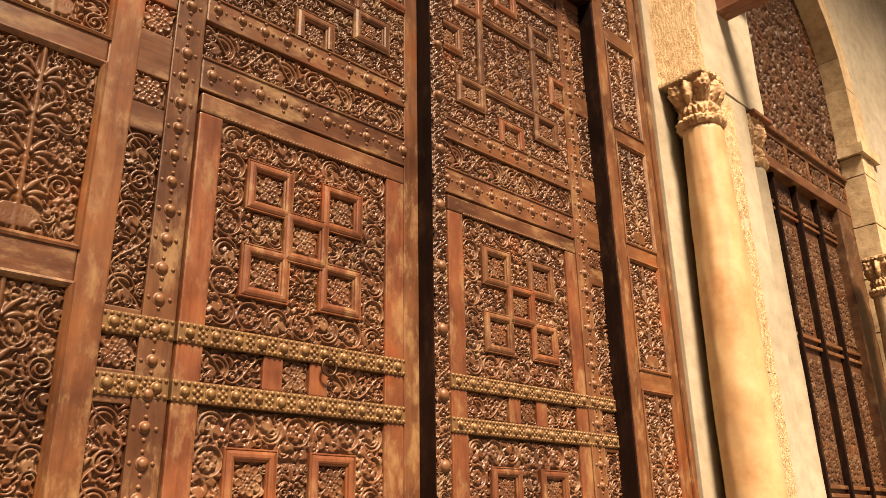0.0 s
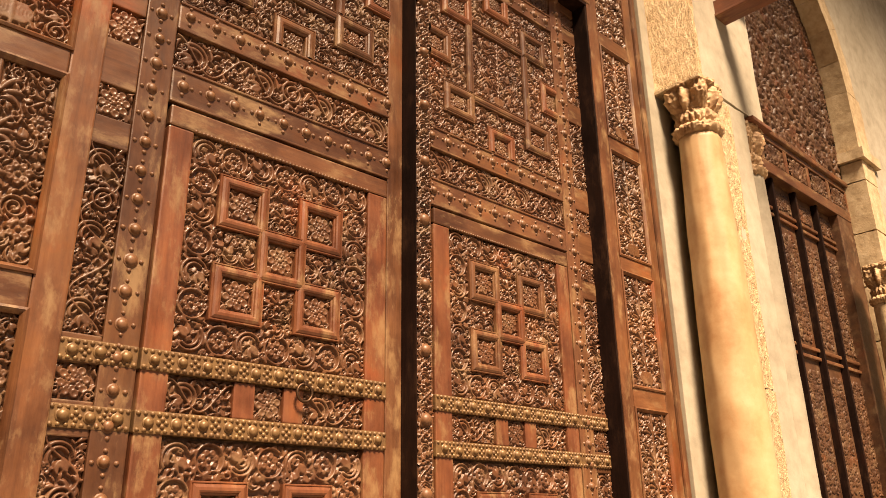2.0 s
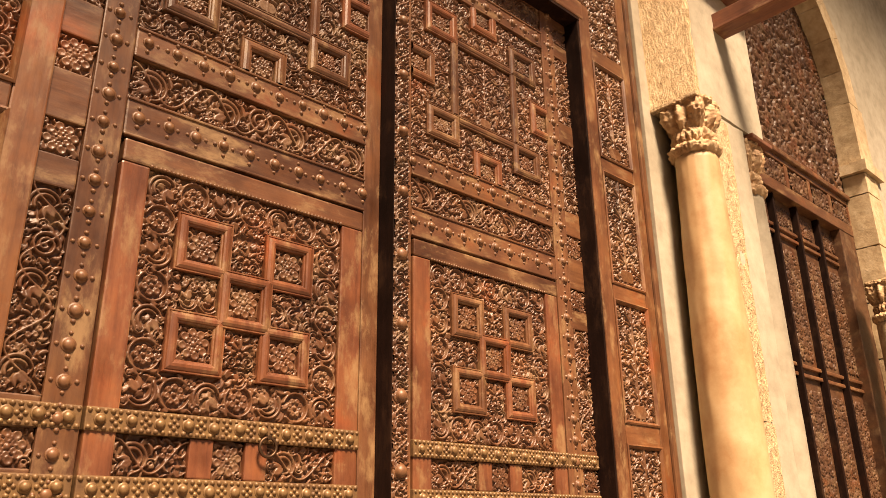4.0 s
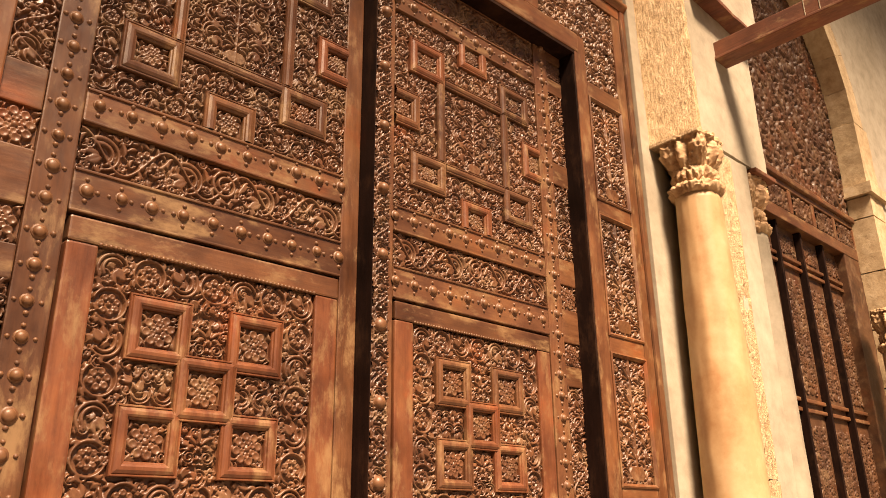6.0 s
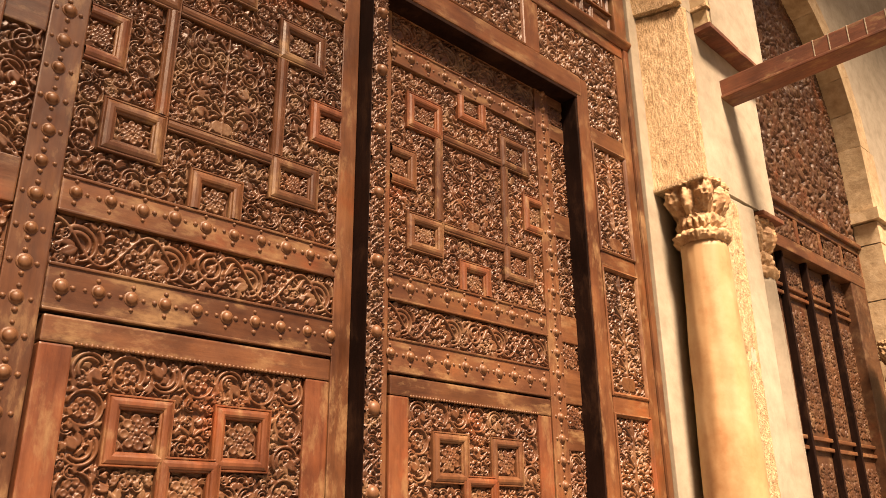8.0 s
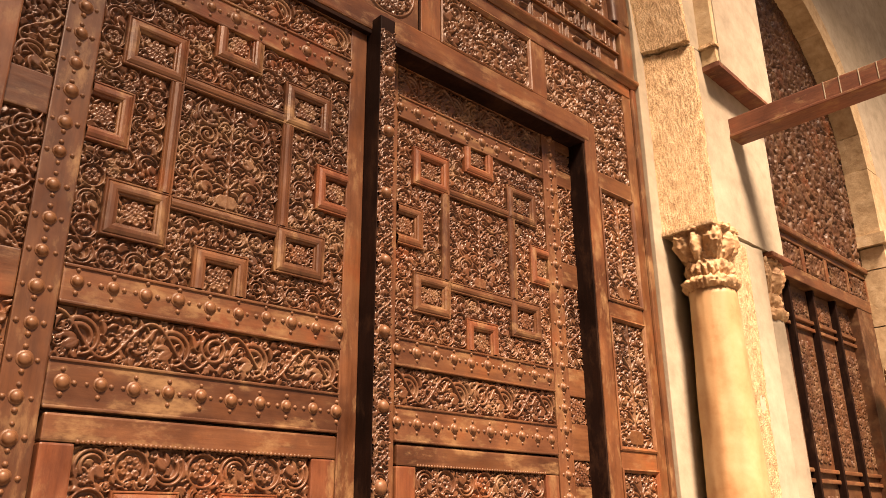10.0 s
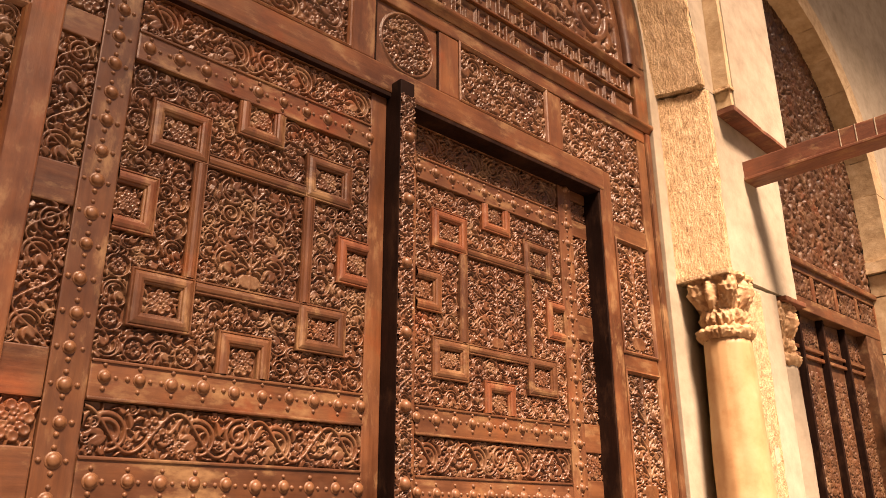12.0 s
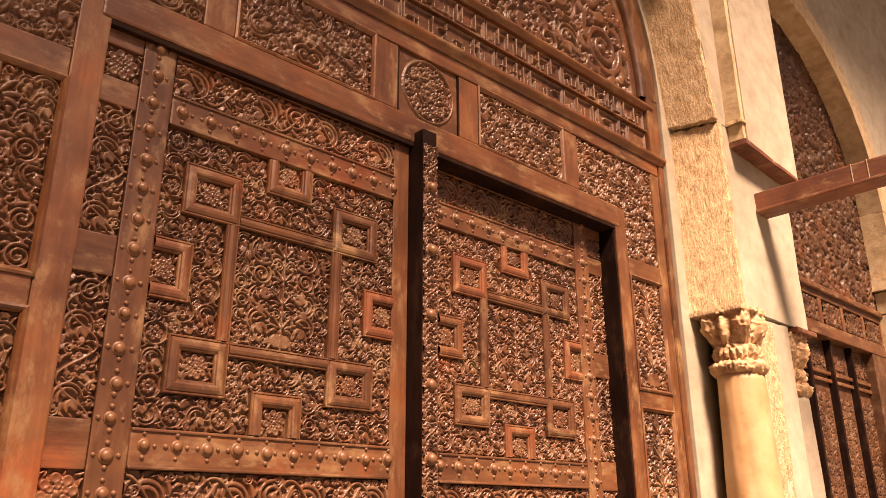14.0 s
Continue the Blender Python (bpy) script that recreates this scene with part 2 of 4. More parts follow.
    def frond(self, x, z, R, ang, hand=1):
        """A leaf of nested crescent ribs that ends in a small eye."""
        w = max(R * 0.125, self.res * 1.3)
        n = max(2, int(R * 0.9 / (w * 2.45)))
        for j in range(n):
            q = R * 0.95 - j * w * 2.45
            if q < w * 1.5:
                break
            span = 3.3 - 0.30 * j
            m = max(5, int(q * span / (self.res * 1.1)))
            pts = [(x + math.cos(ang + hand * span * i / m) * q * (1 - 0.15 * i / m), z + math.sin(ang + hand * span * i / m) * q * (1 - 0.15 * i / m)) for i in range(m + 1)]
            self.stroke(pts, w * 1.2, w * 0.75, 1.0 - 0.04 * j)
        for turn, bend in ((3.7, 1.1), (4.4, -0.8), (5.1, -1.1)):
            a = ang + hand * turn
            self.arc(x + math.cos(a) * R * 0.18, z + math.sin(a) * R * 0.18, a + hand * 0.4, R * 0.8, hand * bend, w * 1.35, 0.002, 0.92, True)

    def curl(self, x, z, R, ang, hand=1, flower=True):
        """A flat ribbon wound into a spiral, with leaves springing from its outside."""
        turns = 1.9
        n = max(12, int(R * 8 / self.res))
        pts = []
        for i in range(n):
            f = i / (n - 1)
            a, q = ang + hand * f * turns * math.tau, R * (0.92 - 0.70 * f)
            pts.append((x + math.cos(a) * q, z + math.sin(a) * q))
        self.stroke(pts, R * 0.145, R * 0.11, 1.0)
        if flower:
            self.dab(x, z, R * 0.20, 1.0, True)
        for k in range(7):
            a = ang + hand * (0.4 + k * 0.82)
            bx, bz = x + math.cos(a) * R * 0.98, z + math.sin(a) * R * 0.98
            self.arc(bx, bz, a + hand * 0.8, R * 0.66, hand * 1.3, R * 0.16, 0.002, 0.95, True)

    def grapes(self, x, z, R):
        """A hanging bunch of round berries inside a looped stem."""
        for j, n in enumerate((3, 4, 3, 2, 1)):
            for i in range(n):
                self.dab(x + (i - (n - 1) / 2) * R * 0.40, z + R * (0.55 - 0.33 * j), R * 0.20, 1.0, True)
        m = int(R * 7 / self.res)
        self.stroke([(x + R * 1.0 * math.cos(0.6 + 5.0 * i / m), z + R * 1.0 * math.sin(0.6 + 5.0 * i / m)) for i in range(m)], R * 0.10, R * 0.08, 0.95)

    def lattice(self, pitch):
        """Flowers and curled leaves in turn, row by row, wherever the ground is still free."""
        nx, nz = max(1, round(self.w / pitch)), max(1, round(self.h / pitch))
        px, pz = self.w / nx, self.h / nz
        R = min(px, pz) * 0.5
        for i in range(nx):
            for j in range(nz):
                x, z = (i + 0.5) * px, (j + 0.5) * pz
                s, q = self.res, R * 0.8
                win = self.taken[max(0, int((z - q) / s)):int((z + q) / s) + 1, max(0, int((x - q) / s)):int((x + q) / s) + 1]
                if win.mean() > 0.12:
                    continue
                if (i + j) % 2:
                    self.rosette(x, z, R * 0.64, 6 + (i + 2 * j) % 3, dice.uniform(0, 1))
                    a, m = (i + j) * math.pi / 4, int(R * 5.2 / self.res)
                    self.stroke([(x + math.cos(a + 5.2 * k / m) * R * 0.90, z + math.sin(a + 5.2 * k / m) * R * 0.90) for k in range(m + 1)], R * 0.11, R * 0.09, 1.0)
                    for k in range(5):
                        b = a + 0.4 + k
                        self.arc(x + math.cos(b) * R * 0.98, z + math.sin(b) * R * 0.98, b + 0.9, R * 0.5, 1.2, R * 0.14, 0.002, 0.95, True)
                else:
                    self.frond(x, z, R * 0.95, (i - j) * math.pi / 2 + 0.6, 1 if i % 2 else -1)

    def tree(self, R, fruit=False):
        """A mirrored tree of sweeping ribbed leaves rising from a vase, drawn as its left half."""
        cx = self.w / 2
        self.stroke([(cx, i * self.res) for i in range(self.nz)], R * 0.12, R * 0.12, 0.95)
        for i in range(int(R * 0.9 / self.res)):
            f = i * self.res / (R * 0.9)
            half = R * (0.50 + 0.40 * math.sin(f * 2.8) - 0.25 * f)
            self.stroke([(cx - half * k / 12, R * 0.2 + i * self.res) for k in range(13)], R * 0.05, R * 0.05, 0.9)
        levels = max(2, round((self.h - R * 1.2) / (R * 1.8)))
        step = (self.h - R * 1.2) / levels
        for k in range(levels):
            z = R * 1.1 + (k + 0.4) * step
            self.palmette(cx, z - R * 0.5, R * 0.95, math.pi / 2, 7)
            u, j = cx - R * 1.75, k
            while u > R * 0.55:
                if fruit and j % 3 == 1:
                    self.grapes(u, z, R * 0.80)
                elif j % 3 == 2:
                    self.curl(u, z, R * 0.80, 0.8, -1, True)
                else:
                    self.frond(u, z, R * 0.98, -0.9 if k % 2 else 0.6, -1 if k % 2 else 1)
                u -= R * 1.85
                j += 1

    def palmette(self, x, z, R, ang, leaves=5):
        for k in range(leaves):
            f = k / (leaves - 1) * 2 - 1
            a = ang + f * 1.25
            self.arc(x + math.cos(a) * R * 0.36, z + math.sin(a) * R * 0.36, a, R * (1.15 - 0.4 * abs(f)), f * 1.9, R * 0.92 / (leaves + 1), 0.002, 1.0 - 0.1 * abs(f), True)
        self.dab(x, z, max(R * 0.22, self.res * 1.2), 1.0, True)

    def leafy(self, x, z, R, ang):
        for k in range(3):
            self.arc(x - math.cos(ang) * R * 0.8 + k * 0.3 * R * math.sin(ang), z - math.sin(ang) * R * 0.8 - k * 0.3 * R * math.cos(ang), ang + 0.5, R * 1.6, -1.1 - 0.3 * k, R * 0.26, 0.002, 0.9 - 0.12 * k, True)

    def fill(self, sizes, mirror=False, flowers=0.4):
        limit = self.w / 2 if mirror else self.w
        for R in sizes:
            step = R * 0.62
            spots = [(R * 0.8 + i * step, R * 0.8 + j * step) for i in range(int((limit - R * 1.1) / step) + 1) for j in range(int((self.h - R * 1.5) / step) + 1)]
            dice.shuffle(spots)
            for x, z in spots:
                x, z = x + dice.uniform(-0.2, 0.2) * R, z + dice.uniform(-0.2, 0.2) * R
                s = self.res
                q = R * 0.72
                i0, i1, j0, j1 = max(0, int((x - q) / s)), int((x + q) / s) + 1, max(0, int((z - q) / s)), int((z + q) / s) + 1
                win = self.taken[j0:j1, i0:i1]
                if win.size == 0 or win.mean() > (0.10 if R > 0.02 else 0.2):
                    continue
                a = dice.uniform(0, math.tau)
                kind = dice.random()
                if R > 0.019:
                    if kind < flowers * 0.6:
                        self.rosette(x, z, R * 0.92, dice.choice((6, 7, 8)), a)
                    elif kind < flowers * 0.6 + (1 - flowers * 0.6) * 0.7:
                        self.frond(x, z, R, a, dice.choice((1, -1)))
                    elif kind < 0.93:
                        self.curl(x, z, R, a, dice.choice((1, -1)), R > 0.03)
                    else:
                        self.palmette(x - math.cos(a) * R * 0.7, z - math.sin(a) * R * 0.7, R, a)
                elif R > 0.011:
                    if kind < 0.15:
                        self.rosette(x, z, R, 6, a)
                    elif kind < 0.65:
                        self.frond(x, z, R, a, dice.choice((1, -1)))
                    else:
                        self.leafy(x, z, R, a)
                else:
                    self.arc(x - math.cos(a) * R, z - math.sin(a) * R, a, R * 2, dice.uniform(-1.8, 1.8), R * 0.42, 0.002, 0.8, True)
        if mirror:
            half = self.nx // 2
            self.height[:, self.nx - half:] = self.height[:, :half][:, ::-1]

    def vine(self, along_x=True):
        """A running scroll: a waving stem with a curl in each bend."""
        L, W = (self.w, self.h) if along_x else (self.h, self.w)
        n = max(2, round(L / (W * 0.92)))
        pitch = L / n
        q = min(W * 0.40, pitch * 0.44)

        def at(u, v):
            return (u, v) if along_x else (v, u)

        m = int(L * 1.6 / self.res)
        self.stroke([at(L * i / m, W / 2 + W * 0.41 * math.cos(math.pi * (i / m) * n)) for i in range(m + 1)], W * 0.042, W * 0.042, 1.0)
        for k in range(n):
            side = 1 if k % 2 else -1
            x, z = at((k + 0.5) * pitch, W / 2 + side * W * 0.07)
            ang = math.atan2(*reversed(at(0.0, 1.0))) * side
            if k % 4 == 1:
                self.rosette(x, z, q * 0.66, 7, ang)
                for j in range(7):
                    a = ang + j * math.tau / 7
                    self.arc(x + math.cos(a) * q * 0.74, z + math.sin(a) * q * 0.74, a + 0.5 * side, q * 0.6, side * 1.5, q * 0.12, 0.002, 0.95, True)
            elif k % 4 == 3:
                self.curl(x, z, q * 0.90, ang, side, True)
            else:
                self.frond(x, z, q * 1.02, ang + math.pi - 0.4 * side, side)
                for hand in (-1, 1):
                    x2, z2 = at((k + 0.5 + hand * 0.40) * pitch, W / 2 - side * W * 0.30)
                    self.arc(x2, z2, ang + hand * 0.9, q * 0.8, -hand * 1.4, q * 0.14, 0.002, 0.95, True)

    def mesh(self, name, x0, y, z0, depth, margin=0.0):
        h = self.height
        rough = np.random.default_rng(self.nx * 977 + self.nz).random((self.nz // 3 + 2, self.nx // 3 + 2)).astype(np.float32)
        rough = np.kron(rough, np.ones((3, 3), np.float32))[: self.nz, : self.nx]
        p = np.pad(h, 1, mode="edge")
        h = 0.84 * h + 0.04 * (p[:-2, 1:-1] + p[2:, 1:-1] + p[1:-1, :-2] + p[1:-1, 2:]) + 0.02 * rough
        gx, gz = np.meshgrid(np.linspace(x0, x0 + self.w, self.nx), np.linspace(z0, z0 + self.h, self.nz))
        return grid_mesh(name, gx, y + depth * (1 - h), gz)


def grid_mesh(name, gx, gy, gz):
    nz, nx = gx.shape
    co = np.stack([gx, gy, gz], -1).astype(np.float32)
    ids = np.arange(nz * nx).reshape(nz, nx)
    quads = np.stack([ids[:-1, :-1], ids[:-1, 1:], ids[1:, 1:], ids[1:, :-1]], -1).reshape(-1, 4).astype(np.int32)
    me = bpy.data.meshes.new(name)
    me.vertices.add(nz * nx)
    me.vertices.foreach_set("co", co.ravel())
    me.loops.add(quads.size)
    me.loops.foreach_set("vertex_index", quads.ravel())
    me.polygons.add(len(quads))
    me.polygons.foreach_set("loop_start", np.arange(0, quads.size, 4, dtype=np.int32))
    me.polygons.foreach_set("use_smooth", np.ones(len(quads), bool))
    me.update(calc_edges=True)
    return me


def carve(name, x0, x1, z0, z1, y, parent, material, style="fill", sizes=(0.036, 0.025, 0.015, 0.009), depth=0.015, res=0.0024, label="", blocks=(), flowers=0.4, pitch=0.0, fruit=False):
    r = Relief(x1 - x0, z1 - z0, res)
    for a, b, c, d in blocks:
        r.block(a - x0, b - x0, c - z0, d - z0)
    if style == "rosette":
        R = min(r.w, r.h) * 0.50
        r.rosette(r.w / 2, r.h / 2, R, 8, 0.2)
        r.rosette(r.w / 2, r.h / 2, R * 0.55, 6, 0.5)
        r.fill((0.016, 0.011, 0.0075))
    elif style == "palmette":
        R = min(r.w, r.h) * 0.42
        r.palmette(r.w / 2, r.h * 0.42, r.h * 0.36, math.pi / 2)
        for s in (-1, 1):
            r.curl(r.w / 2 + s * r.w * 0.24, r.h * 0.2, r.w * 0.2, math.pi / 2, -s, False)
        r.fill(sizes[-2:])
    elif style == "vine_x" or style == "vine_z":
        r.vine(style == "vine_x")
        r.fill(sizes[-2:])
    elif style == "candelabra":
        r.tree(sizes[0] * 1.15, fruit)
        r.fill(sizes[1:], mirror=True, flowers=0.15)
    else:
        if pitch:
            r.lattice(pitch)
        r.fill(sizes, mirror=style == "mirror", flowers=flowers)
    return part(name, r.mesh(name, x0, y, z0, depth), material, parent, label)


def dome_mesh(name, r, tall, material, rings=4, sides=12):
    bm = bmesh.new()
    rows = []
    levels = [(r * 1.28, 0.0), (r * 1.22, tall * 0.16), (r * 1.02, tall * 0.20)]
    levels += [(r * math.cos(math.pi / 2 * i / rings), tall * (0.22 + 0.78 * math.sin(math.pi / 2 * i / rings))) for i in range(rings)]
    for q, d in levels:
        rows.append([bm.verts.new((q * math.cos(k * math.tau / sides), -d, q * math.sin(k * math.tau / sides))) for k in range(sides)])
    tip = bm.verts.new((0, -tall, 0))
    for a, b in zip(rows, rows[1:]):
        for k in range(sides):
            bm.faces.new((a[k], a[(k + 1) % sides], b[(k + 1) % sides], b[k]))
    for k in range(sides):
        bm.faces.new((rows[-1][k], rows[-1][(k + 1) % sides], tip))
    bmesh.ops.recalc_face_normals(bm, faces=bm.faces)
    me = bpy.data.meshes.new(name)
    bm.to_mesh(me)
    bm.free()
    me.polygons.foreach_set("use_smooth", [True] * len(me.polygons))
    me.materials.append(material)
    return me


BOSS = dome_mesh("boss", 0.0148, 0.0135, BOSS_WOOD)
BRASS_BOSS = dome_mesh("boss", 0.0135, 0.014, BRASS)
BIG_BOSS = dome_mesh("boss", 0.021, 0.026, BOSS_WOOD)


def put_boss(me, x, y, z, parent):
    ob = new("boss", me)
    ob.parent = parent
    s = dice.uniform(0.9, 1.1)
    ob.matrix_basis = Matrix.LocRotScale((x + dice.uniform(-0.003, 0.003), y, z + dice.uniform(-0.003, 0.003)), Euler((0, dice.uniform(0, 6), 0)), (s, dice.uniform(0.85, 1.1), s))
    o = parent
    while o:
        ob.matrix_parent_inverse = Matrix.Translation(-o.location) @ ob.matrix_parent_inverse
        o = o.parent
    return ob


def studs(name, spots, r, parent, material):
    """Small studs too tiny to tell apart, in one mesh."""
    vs, fs = [], []
    for x, y, z in spots:
        n = len(vs)
        q = r * dice.uniform(0.85, 1.15)
        vs += [(x + q * math.cos(k * math.tau / 7), y, z + q * math.sin(k * math.tau / 7)) for k in range(7)]
        vs += [(x + q * 0.66 * math.cos(k * math.tau / 7), y - q * 0.6, z + q * 0.66 * math.sin(k * math.tau / 7)) for k in range(7)]
        vs.append((x, y - q * 0.8, z))
        for k in range(7):
            j = (k + 1) % 7
            fs += [(n + k, n + j, n + 7 + j, n + 7 + k), (n + 7 + k, n + 7 + j, n + 14)]
    me = bpy.data.meshes.new(name)
    me.from_pydata(vs, [], fs)
    me.polygons.foreach_set("use_smooth", [True] * len(me.polygons))
    me.materials.append(material)
    return tagged(part(name, me, None, parent), kind="stuff")

# ---- the two door leaves ----


def build_leaf(leaf, X, y, seed):
    """One leaf of the great door. X maps the left leaf's across-measure to the world's x; y is the face of its rails."""
    dice.seed(seed)

    def span(a, b):
        p, q = X(a), X(b)
        return (p, q) if p < q else (q, p)

    def board(name, a, b, z0, z1, mat, proud=0.0, label="", bevel=0.004):
        x0, x1 = span(a, b)
        return part(name, box(x0, x1, y - proud, y + 0.05, z0, z1, bevel), mat, leaf, label)

    def cut(name, a, b, z0, z1, style, **kw):
        x0, x1 = span(a, b)
        if "blocks" in kw:
            kw["blocks"] = [(*span(p, q), c, d) for p, q, c, d in kw["blocks"]]
        return carve(name, x0, x1, z0, z1, y - 0.001, leaf, CARVED, style, **kw)

    x0, x1 = span(-0.24, 0.887)
    part("backing", box(x0, x1, y + 0.030, y + 0.07, 0.12, 3.70, 0), WOOD_UP, leaf)

    # meeting stile and outer studded stile
    board("stile", 0.818, 0.887, 0.12, 3.70, WOOD_UP)
    stile = board("studded_stile", -0.100, -0.006, 0.12, 3.70, WOOD_UP, 0.004)
    z, small = 0.30, []
    while z < 3.62:
        put_boss(BOSS, X(-0.058), y - 0.004, z, stile)
        small += [(X(-0.058 + d), y - 0.004, z) for d in (-0.03, 0.03)] + [(X(-0.058), y - 0.004, z + 0.029), (X(-0.058), y - 0.004, z + 0.058)]
        z += 0.0868
    studs("small_studs", small, 0.0068, stile, BOSS_WOOD)

    # carved edge strip, in lengths parted by short rails
    marks = [(0.35, 1.225, "vine_z"), (1.312, 1.402, "rosette"), (1.476, 1.995, "vine_z"), (2.08, 2.18, "rosette"), (2.325, 2.435, "rosette"), (2.552, 2.909, "vine_z"), (3.017, 3.384, "vine_z"), (3.462, 3.56, "rosette")]
    last = 0.12
    for z0, z1, style in marks:
        board("short_rail", -0.206, -0.101, last, z0, WOOD_ACROSS, 0.001)
        cut("carved_strip" if style == "vine_z" else "carved_rosette", -0.206, -0.101, z0, z1, style, depth=0.015)
        last = z1
    board("short_rail", -0.206, -0.101, last, 3.70, WOOD_ACROSS, 0.001)

    # studded rails
    for zc, z0, z1 in ((2.255, 2.192, 2.312), (2.498, 2.440, 2.541), (3.426, 3.376, 3.474)):
        rail = board("studded_rail", -0.005, 0.818, z0, z1, WOOD_ACROSS, 0.004, bevel=0.006)
        small = []
        for k in range(10):
            x = 0.030 + k * 0.0868
            put_boss(BOSS, X(x), y - 0.004, zc, rail)
            small += [(X(x), y - 0.004, zc + d) for d in (-0.029, 0.029)] + [(X(x + d), y - 0.004, zc) for d in (0.029, 0.058) if x + d < 0.82]
        studs("small_studs", small, 0.0068, rail, BOSS_WOOD)
        part("bead", box(*span(-0.004, 0.817), y - 0.009, y, z0 + 0.001, z0 + 0.009, 0.003), WOOD_ACROSS, rail)
        part("bead", box(*span(-0.004, 0.817), y - 0.009, y, z1 - 0.009, z1 - 0.001, 0.003), WOOD_ACROSS, rail)

    # friezes
    cut("carved_frieze", -0.002, 0.817, 2.313, 2.438, "vine_x", depth=0.015)
    cut("carved_frieze", -0.002, 0.817, 3.475, 3.602, "vine_x", depth=0.015)
    board("top_rail", -0.004, 0.817, 3.603, 3.70, WOOD_ACROSS)

    # upper field with its pinwheel of mouldings
    W = 0.040
    squares = [(0.058, 0.238, 3.128, 3.283), (0.565, 0.745, 3.128, 3.283), (0.062, 0.238, 2.632, 2.788), (0.565, 0.742, 2.640, 2.788)]
    us = [(0.318, 0.480, 3.262, 3.376 + W, "t"), (0.318, 0.484, 2.542 - W, 2.662, "b"), (-0.006 - W, 0.106, 2.876, 3.046, "l"), (0.698, 0.818 + W, 2.876, 3.032, "r")]
    bars = [(0.198, 0.238, 2.788, 3.128, True), (0.565, 0.605, 2.788, 3.128, True), (0.238, 0.565, 3.128, 3.168, False), (0.238, 0.565, 2.748, 2.788, False)]
    blocked = squares + [u[:4] for u in us] + [b[:4] for b in bars] + [(0.238, 0.565, 2.788, 3.128)]
    cut("carved_field", -0.005, 0.818, 2.542, 3.375, "fill", blocks=blocked, sizes=(0.026, 0.019, 0.013, 0.0085), flowers=0.2, depth=0.014, pitch=0.069)
    cut("carved_panel", 0.238, 0.565, 2.788, 3.128, "candelabra", depth=0.014, sizes=(0.038, 0.026, 0.017, 0.011, 0.008), label="carved panel with a vase of flowers")

    yy = y + 0.001
    for a, b, c, d in squares:
        p, q = span(a, b)
        part("square_moulding", ring(p, q, c, d, W, yy), dice.choice((WOOD_UP, RED_UP, WOOD_ACROSS)), leaf)
        p, q = span(a + W, b - W)
        carve("carved_rosette", p, q, c + W, d - W, y - 0.002, leaf, CARVED, "rosette", res=0.0022, depth=0.014)
    for a, b, c, d, gap in us:
        if gap in "lr" and X(1) < X(0):
            gap = "r" if gap == "l" else "l"
        p, q = span(a, b)
        lo, hi = span(-0.005, 0.818)
        bm = ring(p, q, c, d, W, yy, gap)
        geom = bm.verts[:] + bm.edges[:] + bm.faces[:]
        for co, no in (((lo, 0, 0), (-1, 0, 0)), ((hi, 0, 0), (1, 0, 0)), ((0, 0, 2.542), (0, 0, -1)), ((0, 0, 3.375), (0, 0, 1))):
            geom = bm.verts[:] + bm.edges[:] + bm.faces[:]
            bmesh.ops.bisect_plane(bm, geom=geom, plane_co=co, plane_no=no, clear_outer=True)
        part("open_moulding", bm, dice.choice((RED_UP, RED_ACROSS, WOOD_UP)), leaf)
        e, f = max(p + W, lo), min(q - W, hi)
        g, h = max(c + W, 2.542), min(d - W, 3.375)
        carve("carved_rosette", e, f, g, h, y - 0.002, leaf, CARVED, "rosette", res=0.0022, depth=0.014)
    for a, b, c, d, up in bars:
        p, q = span(a, b)
        part("moulded_bar", bar(p, q, c, d, yy, up), WOOD_UP if up else WOOD_ACROSS, leaf)

    # wicket door let into the leaf
    board("wicket_stile", 0.003, 0.081, 0.15, 2.118, RED_UP, 0.006, "reddish worn wooden stile", 0.006)
    board("wicket_stile", 0.729, 0.812, 0.15, 2.118, RED_UP, 0.006, "reddish worn wooden stile", 0.006)
    top = board("wicket_rail", 0.003, 0.812, 2.119, 2.184, WOOD_ACROSS, 0.008, "", 0.006)
    studs("bead_moulding", [(X(0.085 + k * 0.0125), y - 0.006, 2.122) for k in range(52)], 0.0055, top, BOSS_WOOD)
    S, pitch = 0.170, 0.1395

    def star(cx, cz, z0, z1, res=0.0024):
        cells = [(cx + i * pitch, cz + j * pitch) for i, j in ((-1, 1), (1, 1), (0, 0), (-1, -1), (1, -1))]
        arms = [(cx, cz + pitch, "palmette"), (cx, cz - pitch, "palmette"), (cx - pitch, cz, "mirror"), (cx + pitch, cz, "mirror")]
        blocks = [(a - S / 2, a + S / 2, b - S / 2, b + S / 2) for a, b in cells] + [(a - 0.055, a + 0.055, b - 0.055, b + 0.055) for a, b, _ in arms]
        cut("carved_field", 0.082, 0.728, z0, z1, "fill", blocks=blocks, sizes=(0.028, 0.019, 0.013, 0.009), depth=0.014, flowers=0.2, res=res, pitch=0.0925)
        for a, b in cells:
            p, q = span(a - S / 2, a + S / 2)
            part("square_moulding", ring(p, q, b - S / 2, b + S / 2, 0.036, yy - (0.003 if (a, b) == (cx, cz) else 0.0)), RED_UP if seed == 11 else dice.choice((WOOD_UP, RED_UP)), leaf)
            p, q = span(a - S / 2 + 0.036, a + S / 2 - 0.036)
            carve("carved_rosette", p, q, b - S / 2 + 0.036, b + S / 2 - 0.036, y - 0.002, leaf, CARVED, "rosette", res=0.0022, depth=0.014)
